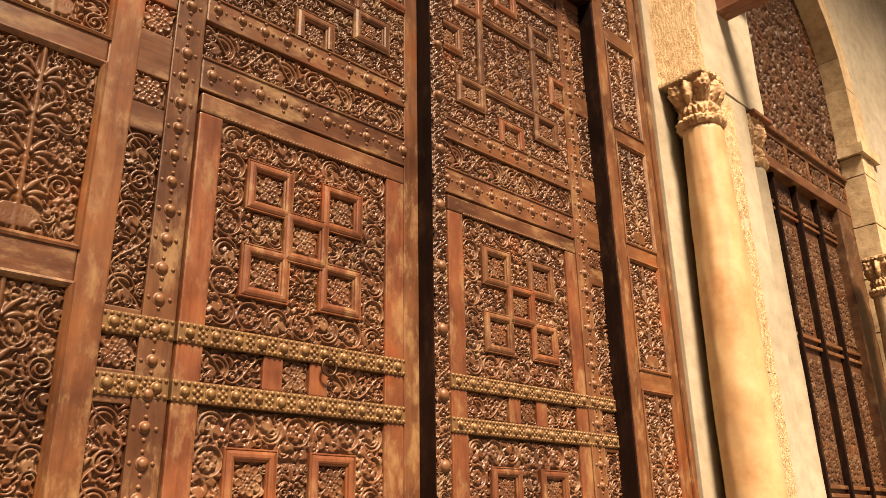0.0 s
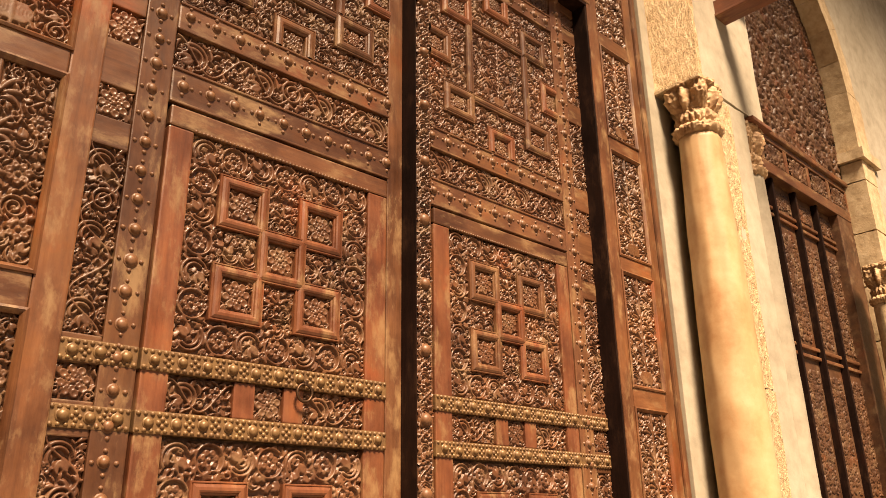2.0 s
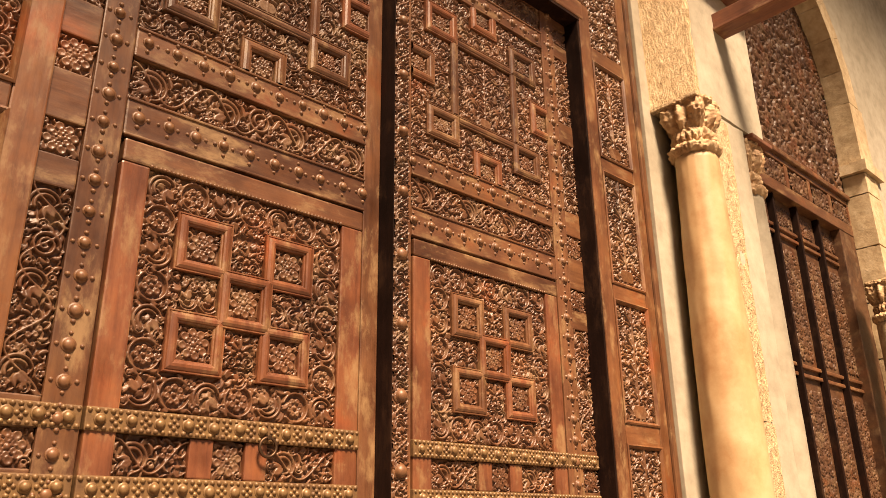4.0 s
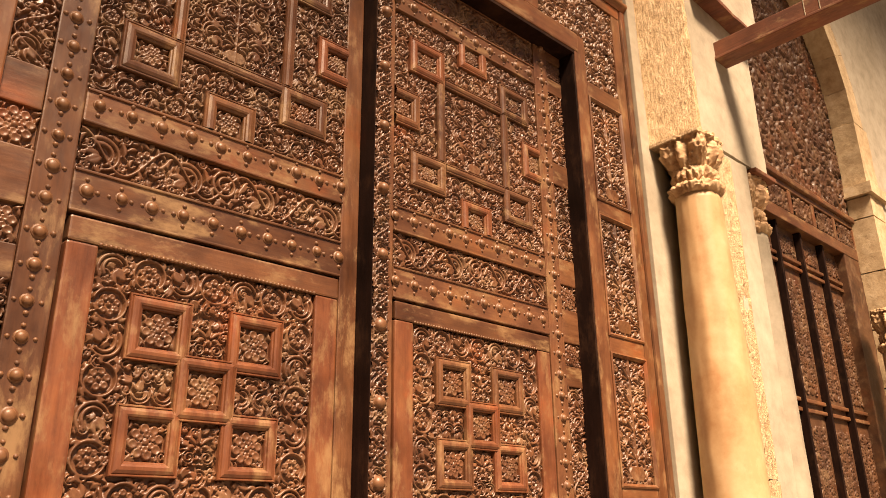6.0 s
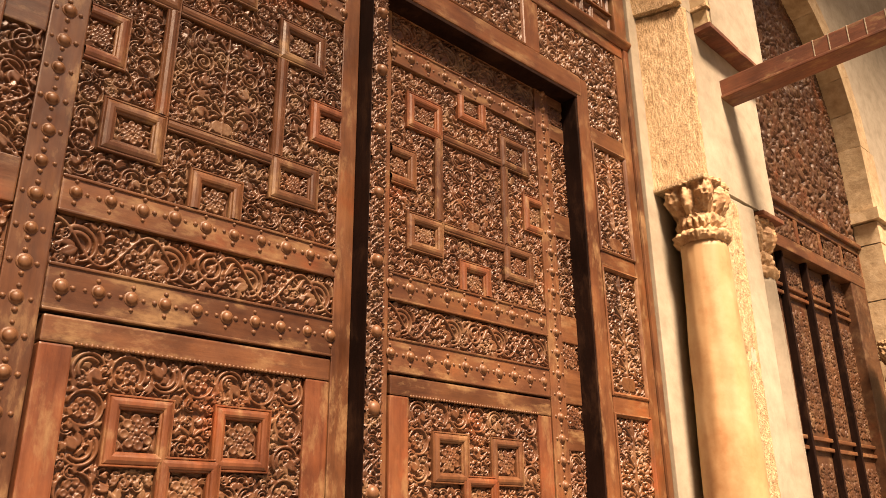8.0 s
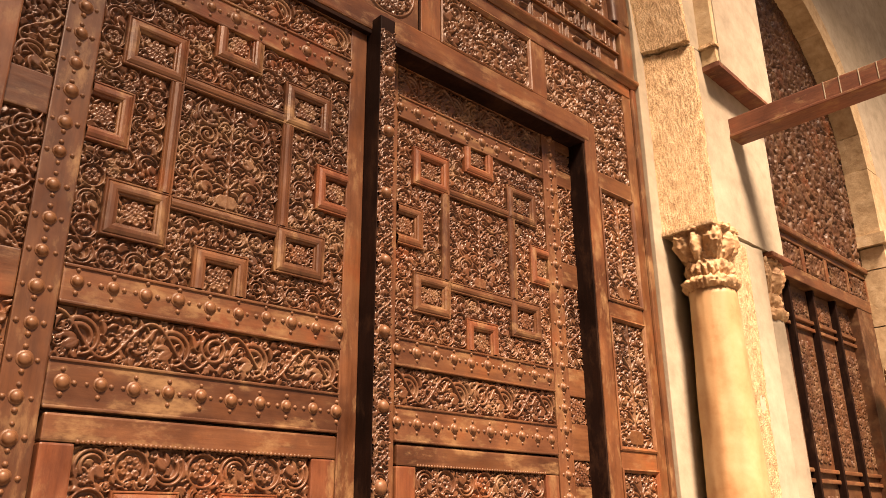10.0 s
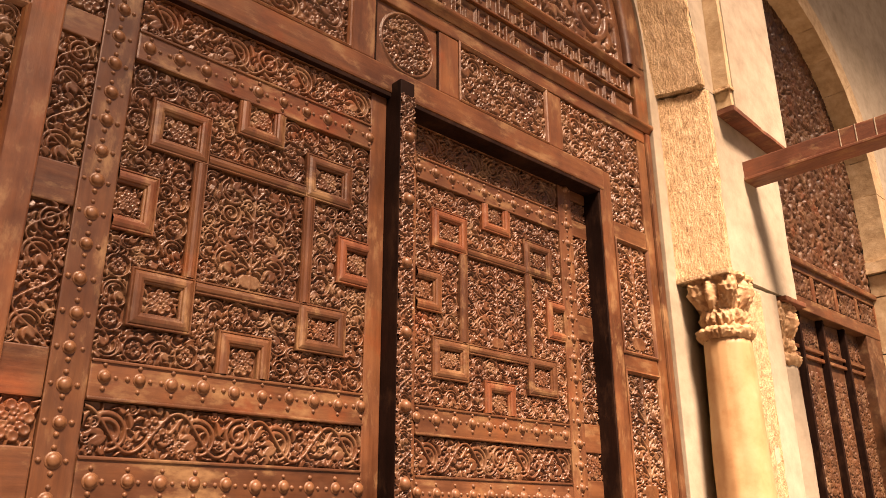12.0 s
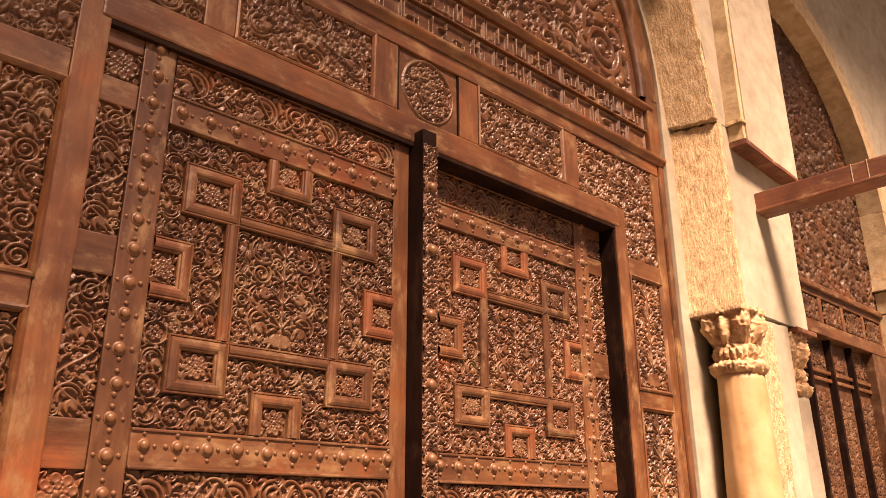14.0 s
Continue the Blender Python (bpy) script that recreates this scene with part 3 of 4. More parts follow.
        for a, b, style in arms:
            p, q = span(a - 0.052, a + 0.052)
            carve("carved_leaf", p, q, b - 0.052, b + 0.052, y - 0.002, leaf, CARVED, style, res=0.0025, depth=0.014, sizes=(0.032, 0.022, 0.014, 0.010))

    star(0.400, 1.792, 1.466, 2.118)
    star(0.392, 0.910, 0.58, 1.236, 0.0032)
    board("bottom_panel", 0.082, 0.728, 0.15, 0.58, WOOD_ACROSS)

    # two gilt studded bands with a row of small panels between them
    for z0, z1 in ((1.404, 1.462), (1.244, 1.302)):
        for a, b in ((0.000, 0.815), (-0.206, -0.006)):
            if a < 0:
                pr = 0.006
            else:
                pr = 0.011
            band = board("gilt_band", a, b, z0, z1, BRASS, pr, "gilt iron band set with rows of studs", 0.004)
            n = round((b - a) / 0.0745)
            for k in range(n):
                put_boss(BRASS_BOSS, X(a + (k + 0.5) * (b - a) / n), y - pr, (z0 + z1) / 2, band)
            m = round((b - a) / 0.0185)
            studs("small_studs", [(X(a + (k + 0.5) * (b - a) / m), y - pr, z) for k in range(m) for z in (z0 + 0.008, z1 - 0.008)] + [(X(a + (k + dk) * (b - a) / n), y - pr, (z0 + z1) / 2 + dz) for k in range(1, n) for dk, dz in ((0, 0.009), (0, -0.009), (0.14, 0), (-0.14, 0))], 0.0068, band, BRASS)
    cut("carved_panel", 0.082, 0.272, 1.303, 1.403, "vine_x")
    board("red_block", 0.273, 0.340, 1.303, 1.403, RED_UP, 0.004, "plain red-stained wooden block")
    cut("carved_rosette", 0.341, 0.434, 1.303, 1.403, "rosette")
    board("red_block", 0.435, 0.503, 1.303, 1.403, RED_UP, 0.004, "plain red-stained wooden block")
    cut("carved_panel", 0.504, 0.728, 1.303, 1.403, "vine_x")


LEFT_Y, RIGHT_Y, FRAME_Y = 2.487, 2.552, 2.465
left_leaf = thing("door_leaf", "carved walnut door leaf with studded rails and a wicket", "door leaf", "leaves of the great door")
build_leaf(left_leaf, lambda u: u, LEFT_Y, 11)
right_leaf = thing("door_leaf", "carved dark walnut door leaf with a tall studded meeting post", "door leaf", "leaves of the great door")
build_leaf(right_leaf, lambda u: 1.018 + 1.015 * (0.888 - u), RIGHT_Y, 23)

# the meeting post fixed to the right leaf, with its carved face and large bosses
# Near-black sides put the post's shade into its colour.
part("meeting_post", box(0.889, 0.955, 2.412, 2.60, 0.12, 3.66, 0.004), DARK_WOOD_SHADE, right_leaf)
part("infill_board", box(0.956, 1.030, 2.545, 2.60, 0.12, 3.66, 0.003), WOOD_UP, right_leaf)
dice.seed(5)
post = carve("post_carving", 0.8905, 0.9535, 0.40, 3.60, 2.401, right_leaf, CARVED, "vine_z", depth=0.0105, sizes=(0.02, 0.012, 0.008))
for k in range(13):
    put_boss(BIG_BOSS, 0.922, 2.409, 3.433 - k * 0.2325, post)

# ring knocker on the left leaf
bm = bmesh.new()
for i in range(24):
    a = i * math.tau / 24
    for j in range(8):
        b = j * math.tau / 8
        q = 0.026 + 0.0045 * math.cos(b)
        bm.verts.new((0.492 + q * math.cos(a), 2.462 + 0.0045 * math.sin(b), 1.392 + q * math.sin(a)))
bm.verts.ensure_lookup_table()
for i in range(24):
    for j in range(8):
        bm.faces.new([bm.verts[((i + di) % 24) * 8 + (j + dj) % 8] for di, dj in ((0, 0), (1, 0), (1, 1), (0, 1))])
IRON, it, ib = node_material("iron", 0.45, 0.8)
ib.inputs["Base Color"].default_value = (0.09, 0.05, 0.03, 1)
knock = part("ring_knocker", bm, IRON, left_leaf, "small iron ring knocker", True)
part("knocker_mount", box(0.486, 0.498, 2.455, 2.478, 1.412, 1.426, 0.003), IRON, left_leaf, "iron staple")

# ---- carved wooden surround ----
surround = thing("door_frame", "carved honey-brown wooden frame with panels, lintel and arched tympanum", "door frame")
F = FRAME_Y


def fboard(name, x0, x1, z0, z1, mat, proud=0.0, depth=0.10, bevel=0.005, label=""):
    return part(name, box(x0, x1, F - proud, F + depth, z0, z1, bevel), mat, surround, label)


def rim(x0, x1, z0, z1, mat=HONEY_UP):
    """The moulded edge round a sunk panel."""
    bm = bmesh.new()
    w = 0.014
    rows = []
    for d, h in ((-0.004, 0.0), (-0.004, 0.005), (0.003, 0.008), (0.008, 0.004), (w, -0.004), (w, -0.02)):
        rows.append([bm.verts.new(p) for p in ((x0 + d, F - h, z0 + d), (x1 - d, F - h, z0 + d), (x1 - d, F - h, z1 - d), (x0 + d, F - h, z1 - d))])
    for a, b in zip(rows, rows[1:]):
        for k in range(4):
            bm.faces.new((a[k], a[(k + 1) % 4], b[(k + 1) % 4], b[k]))
    return part("panel_moulding", bm, mat, surround)


AXIS = 0.968
IN, P0, P1, OUT = 1.172, 1.257, 1.522, 1.640
rows_z = [(0.25, 0.84), (0.93, 1.508), (1.600, 2.150), (2.228, 2.790), (2.868, 3.402)]
dice.seed(31)
for s in (-1, 1):
    q = lambda a, b: (AXIS + a, AXIS + b) if s > 0 else (AXIS - b, AXIS - a)
    P1 = 1.522 if s > 0 else 1.566
    fboard("inner_stile", *q(IN, P0), 0.0, 3.725, HONEY_UP, 0.0, 0.14)
    fboard("outer_stile", *q(P1, OUT - 0.045), 0.0, 4.06, HONEY_UP)
    fboard("edge_moulding", *q(OUT - 0.044, OUT), 0.0, 4.06, WOOD_UP, 0.012, 0.1, 0.01)
    fboard("panel_back", *q(P0 - 0.01, P1 + 0.01), 0.0, 4.0, HONEY_UP, -0.030, 0.08, 0)
    last = 0.0
    for z0, z1 in rows_z:
        fboard("rail", *q(P0 + 0.001, P1 - 0.001), last, z0, HONEY_ACROSS)
        x0, x1 = q(P0, P1)
        rim(x0, x1, z0, z1)
        carve("carved_panel", x0 + 0.014, x1 - 0.014, z0 + 0.014, z1 - 0.014, F + 0.003, surround, HONEY_CARVED, "candelabra", sizes=(0.058, 0.036, 0.022, 0.014, 0.009), depth=0.015, res=0.006 if z1 < 0.9 else 0.0029, fruit=True)
        last = z1
    fboard("rail", *q(P0 + 0.001, P1 - 0.001), last, 3.488, HONEY_ACROSS)
    # corner panel, bent round the corner
    x0, x1 = q(P0, P1)
    carve("corner_panel", x0, x1, 3.489, 3.728, F + 0.002, surround, HONEY_CARVED, "fill", sizes=(0.050, 0.034, 0.020, 0.012), depth=0.015, res=0.0034)
    x0, x1 = q(0.915, P1)
    carve("corner_panel", x0, x1, 3.729, 3.997, F + 0.002, surround, HONEY_CARVED, "fill", sizes=(0.050, 0.034, 0.020, 0.012), depth=0.015, res=0.0034)
    rail = q(0.810, 0.914)
    fboard("mullion", *rail, 3.728, 3.997, HONEY_UP)
    x0, x1 = q(0.265, 0.809)
    rim(x0, x1, 3.728, 3.997)
    carve("carved_panel", x0 + 0.013, x1 - 0.013, 3.741, 3.984, F + 0.003, surround, HONEY_CARVED, "mirror", sizes=(0.052, 0.034, 0.020, 0.012), depth=0.015, res=0.0034)
    fboard("mullion", *q(0.158, 0.264), 3.728, 3.997, HONEY_UP)
fboard("lintel", AXIS - IN - 0.03, AXIS + IN + 0.03, 3.622, 3.727, HONEY_ACROSS, 0.004, 0.16, 0.008)
# Added board whose near-black colour paints the shade under the lintel.
fboard("soffit_board", AXIS - IN, AXIS + IN, 3.606, 3.6215, DARK_WOOD_SHADE, 0.0, 0.16, 0.002, "dark unvarnished soffit board")
# Added board; the right reveal's shade is painted in its near-black colour.
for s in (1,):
    fboard("reveal_board", *sorted((AXIS + s * (IN - 0.012), AXIS + s * (IN - 0.0005))), 0.0, 3.605, DARK_WOOD_SHADE, -0.004, 0.14, 0.002, "dark unvarnished reveal board")
fboard("top_rail", AXIS - OUT + 0.05, AXIS + OUT - 0.05, 3.998, 4.062, HONEY_ACROSS, 0.004)
part("lintel_back", box(AXIS - 1.5, AXIS + 1.5, F + 0.034, F + 0.12, 3.70, 4.40, 0), HONEY_ACROSS, surround)

# roundel at the middle of the lintel
r = Relief(0.300, 0.268, 0.003)
for k in range(240):
    a = k * math.tau / 240
    r.dab(0.150 + 0.126 * math.cos(a), 0.134 + 0.126 * math.sin(a), 0.007, 1.0)
zz, xx = np.mgrid[0:r.nz, 0:r.nx] * 0.003
outside = (xx - 0.150) ** 2 + (zz - 0.134) ** 2 > 0.126 ** 2
r.taken |= outside
r.rosette(0.150, 0.134, 0.045, 8)
for k in range(8):
    a = k * math.tau / 8
    r.rosette(0.150 + 0.088 * math.cos(a), 0.134 + 0.088 * math.sin(a), 0.025, 6, a)
r.fill((0.016, 0.009))
r.height[outside & (r.height < 0.1)] = 0.55
part("roundel", r.mesh("roundel", AXIS - 0.150, F + 0.003, 3.7285, 0.014), HONEY_CARVED, surround, "round carved medallion in a square panel")
fboard("roundel_edge", AXIS - 0.1575, AXIS - 0.1505, 3.728, 3.997, DARK_WOOD_SHADE, -0.001, 0.05, 0.002)
fboard("roundel_edge", AXIS + 0.1505, AXIS + 0.1575, 3.728, 3.997, DARK_WOOD_SHADE, -0.001, 0.05, 0.002)

# cornice, two rows of unreadable carved lettering as plain bars, second cornice
def cornice(z0, z1, out, x0, x1):
    bm = bmesh.new()
    h = z1 - z0
    sec = [(0.02, 0), (-0.2 * out, 0), (-0.45 * out, 0.25 * h), (-0.9 * out, 0.45 * h), (-out, 0.6 * h), (-out, 0.85 * h), (-0.8 * out, h), (0.02, h)]
    a = [bm.verts.new((x0, F + d, z0 + e)) for d, e in sec]
    b = [bm.verts.new((x1, F + d, z0 + e)) for d, e in sec]
    for k in range(len(sec)):
        j = (k + 1) % len(sec)
        bm.faces.new((a[k], a[j], b[j], b[k]))
    bm.faces.new(a)
    bm.faces.new(b)
    return part("cornice", bm, HONEY_ACROSS, surround)


cornice(4.063, 4.108, 0.034, AXIS - OUT, AXIS + OUT)
cornice(4.362, 4.396, 0.026, AXIS - OUT + 0.06, AXIS + OUT - 0.06)
for z0, z1 in ((4.110, 4.232), (4.244, 4.360)):
    x = AXIS - 1.53
    while x < AXIS + 1.5:
        w = min(dice.choice((0.42, 0.46, 0.52)), AXIS + 1.53 - x)
        if w < 0.12:
            break
        r = Relief(w - 0.003, z1 - z0, 0.003)
        h = z1 - z0
        for e in (0.006, h - 0.006):
            r.stroke([(i * 0.003, e) for i in range(r.nx)], 0.005, 0.005, 0.7)
        for e in (0.006, w - 0.010):
            r.stroke([(e, i * 0.003) for i in range(r.nz)], 0.005, 0.005, 0.7)
        u = 0.03
        while u < w - 0.05:
            tall = dice.choice((0.12, 0.22, 0.4, 0.72, 0.72))
            n = int(h * tall / 0.003)
            r.stroke([(u, h * 0.16 + i * 0.003) for i in range(n)], 0.0078, 0.0065, 1.0)
            if dice.random() < 0.7:
                n = int(dice.uniform(0.03, 0.06) / 0.003)
                e = h * dice.choice((0.16, 0.2, 0.45, 0.62))
                r.stroke([(u + i * 0.003, e) for i in range(n)], 0.0078, 0.006, 0.95)
            u += dice.choice((0.022, 0.03, 0.046, 0.058))
        part("lettered_panel", r.mesh("lettered_panel", x, F + 0.002, z0, 0.018), HONEY_CARVED, surround, "carved panel with rows of plain raised bars")
        x += w
fboard("frieze_bead", AXIS - 1.53, AXIS + 1.53, 4.233, 4.243, HONEY_ACROSS, 0.005, 0.03, 0.003)

for s in (-1, 1):
    x0, x1 = sorted((AXIS + s * 1.532, AXIS + s * 1.639))
    fboard("arch_foot", x0, x1, 4.1085, 4.45, WOOD_UP, 0.014, 0.1, 0.008)

# tympanum within the arch
ARCH_Z, ARCH_R = 4.44, 1.585
r = Relief(3.10, 1.56, 0.0062)
zz, xx = np.mgrid[0:r.nz, 0:r.nx] * 0.0062
far = np.hypot(xx - 1.55, zz - 0.04)
r.taken |= far > 1.44
for k in range(500):
    a = math.pi * k / 500
    r.dab(1.55 + 1.44 * math.cos(a), 0.04 + 1.44 * math.sin(a), 0.02, 1.0)
for k in range(11):
    a = math.pi * (k + 0.5) / 11
    r.curl(1.55 + 1.22 * math.cos(a), 0.04 + 1.22 * math.sin(a), 0.16, a, 1 if k % 2 else -1, True)
r.fill((0.09, 0.055, 0.034, 0.020), mirror=False, flowers=0.3)
r.height[far > 1.46] = 0.4
part("tympanum", r.mesh("tympanum", AXIS - 1.55, F + 0.006, 4.397, 0.028), HONEY_CARVED, surround, "arched carved panel of scrolling leaves")
bm = bmesh.new()
sec = [(1.50, 0.03), (1.50, -0.004), (1.53, -0.016), (1.56, -0.010), (1.60, -0.018), (1.63, -0.018), (1.645, 0.03)]
prev = None
for k in range(65):
    a = math.pi * k / 64
    row = [bm.verts.new((AXIS + q * math.cos(a), F + d, ARCH_Z + q * math.sin(a) * 1.0)) for q, d in sec]
    if prev:
        for i in range(len(sec) - 1):
            bm.faces.new((prev[i], prev[i + 1], row[i + 1], row[i]))
    prev = row
part("arch_moulding", bm, WOOD_UP, surround, "", True)

# ---- masonry ----


def rough_block(name, corners, parent, material, rough=0.012, step=0.02, seed=0, label=""):
    """A stone of six faces from its eight corners (lower four, then upper four, counter-clockwise), its faces broken up unevenly."""
    c = [Vector(p) for p in corners]
    faces = [(0, 1, 5, 4), (1, 2, 6, 5), (2, 3, 7, 6), (3, 0, 4, 7), (4, 5, 6, 7), (3, 2, 1, 0)]
    bm = bmesh.new()
    mid = sum(c, Vector()) / 8
    for f in faces:
        a, b, d, e = (c[i] for i in f)
        nu = max(1, min(110, round((b - a).length / step)))
        nv = max(1, min(110, round((e - a).length / step)))
        g = [[bm.verts.new((a.lerp(b, i / nu)).lerp(e.lerp(d, i / nu), j / nv)) for i in range(nu + 1)] for j in range(nv + 1)]
        for j in range(nv):
            for i in range(nu):
                bm.faces.new((g[j][i], g[j][i + 1], g[j + 1][i + 1], g[j + 1][i]))
    bmesh.ops.remove_doubles(bm, verts=bm.verts, dist=0.0005)
    off = Vector((seed * 3.7, seed * 1.3, seed * 2.1))
    for v in bm.verts:
        p = Vector((v.co.x * 26, v.co.y * 26, v.co.z * 13)) + off
        k = noise.fractal(p, 1.0, 2.0, 4) * rough + noise.noise(p * 0.25) * rough * 0.8
        v.co += (v.co - mid).normalized() * (k - rough * 0.5)
    ob = part(name, bm, material, parent, label, True)
    ob.data.set_sharp_from_angle(angle=radians(50))
    return ob


def block(name, x0, x1, y0, y1, z0, z1, parent, material, rough=0.008, step=0.03, seed=0, label=""):
    return rough_block(name, [(x0, y0, z0), (x1, y0, z0), (x1, y1, z0), (x0, y1, z0), (x0, y0, z1), (x1, y0, z1), (x1, y1, z1), (x0, y1, z1)], parent, material, rough, step, seed, label)


FRONT = 2.21


def arched_wall(name, cx, r, cz, z0, x0, x1, z1, y0, y1, material, label, rise=1.0):
    """A wall with a round arch cut through it, from the springing up."""
    bm = bmesh.new()
    n = 40
    for y in (y0, y1):
        prev = None
        for k in range(n + 1):
            a = math.pi * k / n
            px, pz = cx + r * math.cos(a), cz + rise * r * math.sin(a)
            t = k / n
            if t < 0.25:
                q = (x1, cz + (z1 - cz) * t / 0.25)
            elif t < 0.75:
                q = (x1 + (x0 - x1) * (t - 0.25) / 0.5, z1)
            else:
                q = (x0, z1 + (cz - z1) * (t - 0.75) / 0.25)
            row = (bm.verts.new((px, y, pz)), bm.verts.new((q[0], y, q[1])))
            if prev:
                bm.faces.new((prev[0], row[0], row[1], prev[1]))
            prev = row
        for a, b in (((cx + r, x1), 0), ((x0, cx - r), 1)):
            vs = [bm.verts.new(p) for p in ((a[0], y, z0), (a[1], y, z0), (a[1], y, cz), (a[0], y, cz))]
            bm.faces.new(vs)
    bmesh.ops.remove_doubles(bm, verts=bm.verts, dist=0.0005)
    open_edges = [e for e in bm.edges if e.is_boundary]
    lo = [e for e in open_edges if all(abs(v.co.y - y0) < 1e-4 for v in e.verts)]
    hi = [e for e in open_edges if all(abs(v.co.y - y1) < 1e-4 for v in e.verts)]
    bmesh.ops.bridge_loops(bm, edges=lo + hi)
    return tagged(part(name, bm, material), label, "wall", kind="structure")


# wall of the middle bay, pierced by the door's arch
arched_wall("wall_middle", AXIS, 1.778, 4.44, 4.302, -1.62, 3.525, 14.0, FRONT, 2.62, PLASTER, "limewashed plaster wall with a stone door arch")
tagged(part("wall_pier_back", box(2.609, 3.60, 2.436, 3.0, 0.0, 4.44, 0.004), PLASTER), "limewashed plaster jamb behind the column", "wall", kind="structure")
tagged(block("wall_pier", 3.0, 3.265, FRONT, 2.434, 0.0, 3.27, None, PLASTER, 0.006, 0.05, 2), "limewashed plaster pier between two columns", "pier", kind="structure")
tagged(block("wall_pier_upper", 2.782, 3.525, FRONT, 2.434, 3.285, 4.301, None, PLASTER, 0.006, 0.05, 4), "limewashed plaster pier above the capitals", "pier", kind="structure")
tagged(part("wall_left", box(-1.62, AXIS - OUT - 0.045, 2.215, 3.0, 0.0, 4.302, 0.01), PLASTER), "limewashed plaster pier beside the door", "pier", kind="structure")
# Sheet behind the leaves; the doorway's darkness is put into its colour.
tagged(part("wall_behind", box(-1.62, 3.55, 2.66, 3.0, 0.0, 10.0, 0), DARK_WOOD_SHADE), "dark back of the doorway", "wall", kind="structure")

bm = bmesh.new()
prev = None
for k in range(49):
    a = math.pi * k / 48
    row = [bm.verts.new((AXIS + q * math.cos(a), y, ARCH_Z + q * math.sin(a))) for q, y in ((1.641, 2.60), (1.641, 2.437), (1.715, 2.437), (1.715, 2.60))]
    if prev:
        for i in range(4):
            bm.faces.new((prev[i], prev[(i + 1) % 4], row[(i + 1) % 4], row[i]))
    prev = row
tagged(part("plaster_reveal", bm, PLASTER), "limewashed plaster band round the wooden arch", "wall", kind="structure")

# stone facing of the arch: jamb stones and voussoirs
arch = thing("stone_arch", "rough yellow limestone arch with tooled, chipped blocks", "arch", kind="structure")
rough_block("jamb_stone", [(x, y, z) for z in (3.287, 4.285) for x, y in ((2.752, FRONT - 0.014), (2.790, FRONT - 0.014), (2.790, 2.450), (2.680, 2.450))], arch, ROUGH_STONE, 0.009, 0.008, 6)
block("jamb_stone", AXIS - 1.79, AXIS - 1.69, FRONT - 0.010, 2.450, 3.285, 4.292, arch, ROUGH_STONE, 0.014, 0.02, 8)
for k in range(7):
    a0, a1 = (math.pi + 0.166) * k / 7 - 0.083, (math.pi + 0.166) * (k + 0.995) / 7 - 0.083
    r0, r1 = 1.700 + dice.uniform(-0.006, 0.006), 1.790
    yf = FRONT - 0.014 + dice.uniform(-0.004, 0.004)
    # splayed like the jamb: the inner edge opens towards the front
    corners = []
    for a in (a0, a1):
        for q, y in ((r0 + 0.058, yf), (r1, yf), (r1, 2.455), (r0, 2.455)):
            corners.append((AXIS + q * math.cos(a), y, ARCH_Z + q * math.sin(a)))
    rough_block("voussoir", corners, arch, ROUGH_STONE, 0.010, 0.012, 10 + k)
# rough stone edge of the pier behind the column
for k in range(2):
    block("quoin", 2.880, 3.088 - 0.012 * k, FRONT - 0.005, FRONT + 0.10, 0.02 + k * 1.62, 1.638 + k * 1.62, arch, ROUGH_STONE, 0.010, 0.015, 30 + k)

# ---- columns with leafy capitals ----


def lathe(profile, sides, cx, cy, wobble=0.0, seed=0):
    bm = bmesh.new()
    prev = None
    for r, z in profile:
        row = []
        for k in range(sides):
            a = k * math.tau / sides
            p = Vector((math.cos(a), math.sin(a), z * 0.9)) * 3 + Vector((seed, seed, 0))
            q = r + wobble * noise.fractal(p, 1.0, 2.0, 4)
            row.append(bm.verts.new((cx + q * math.cos(a), cy + q * math.sin(a), z)))
        if prev:
            for k in range(sides):
                bm.faces.new((prev[k], prev[(k + 1) % sides], row[(k + 1) % sides], row[k]))
        prev = row
    bm.faces.new(prev)
    return bm


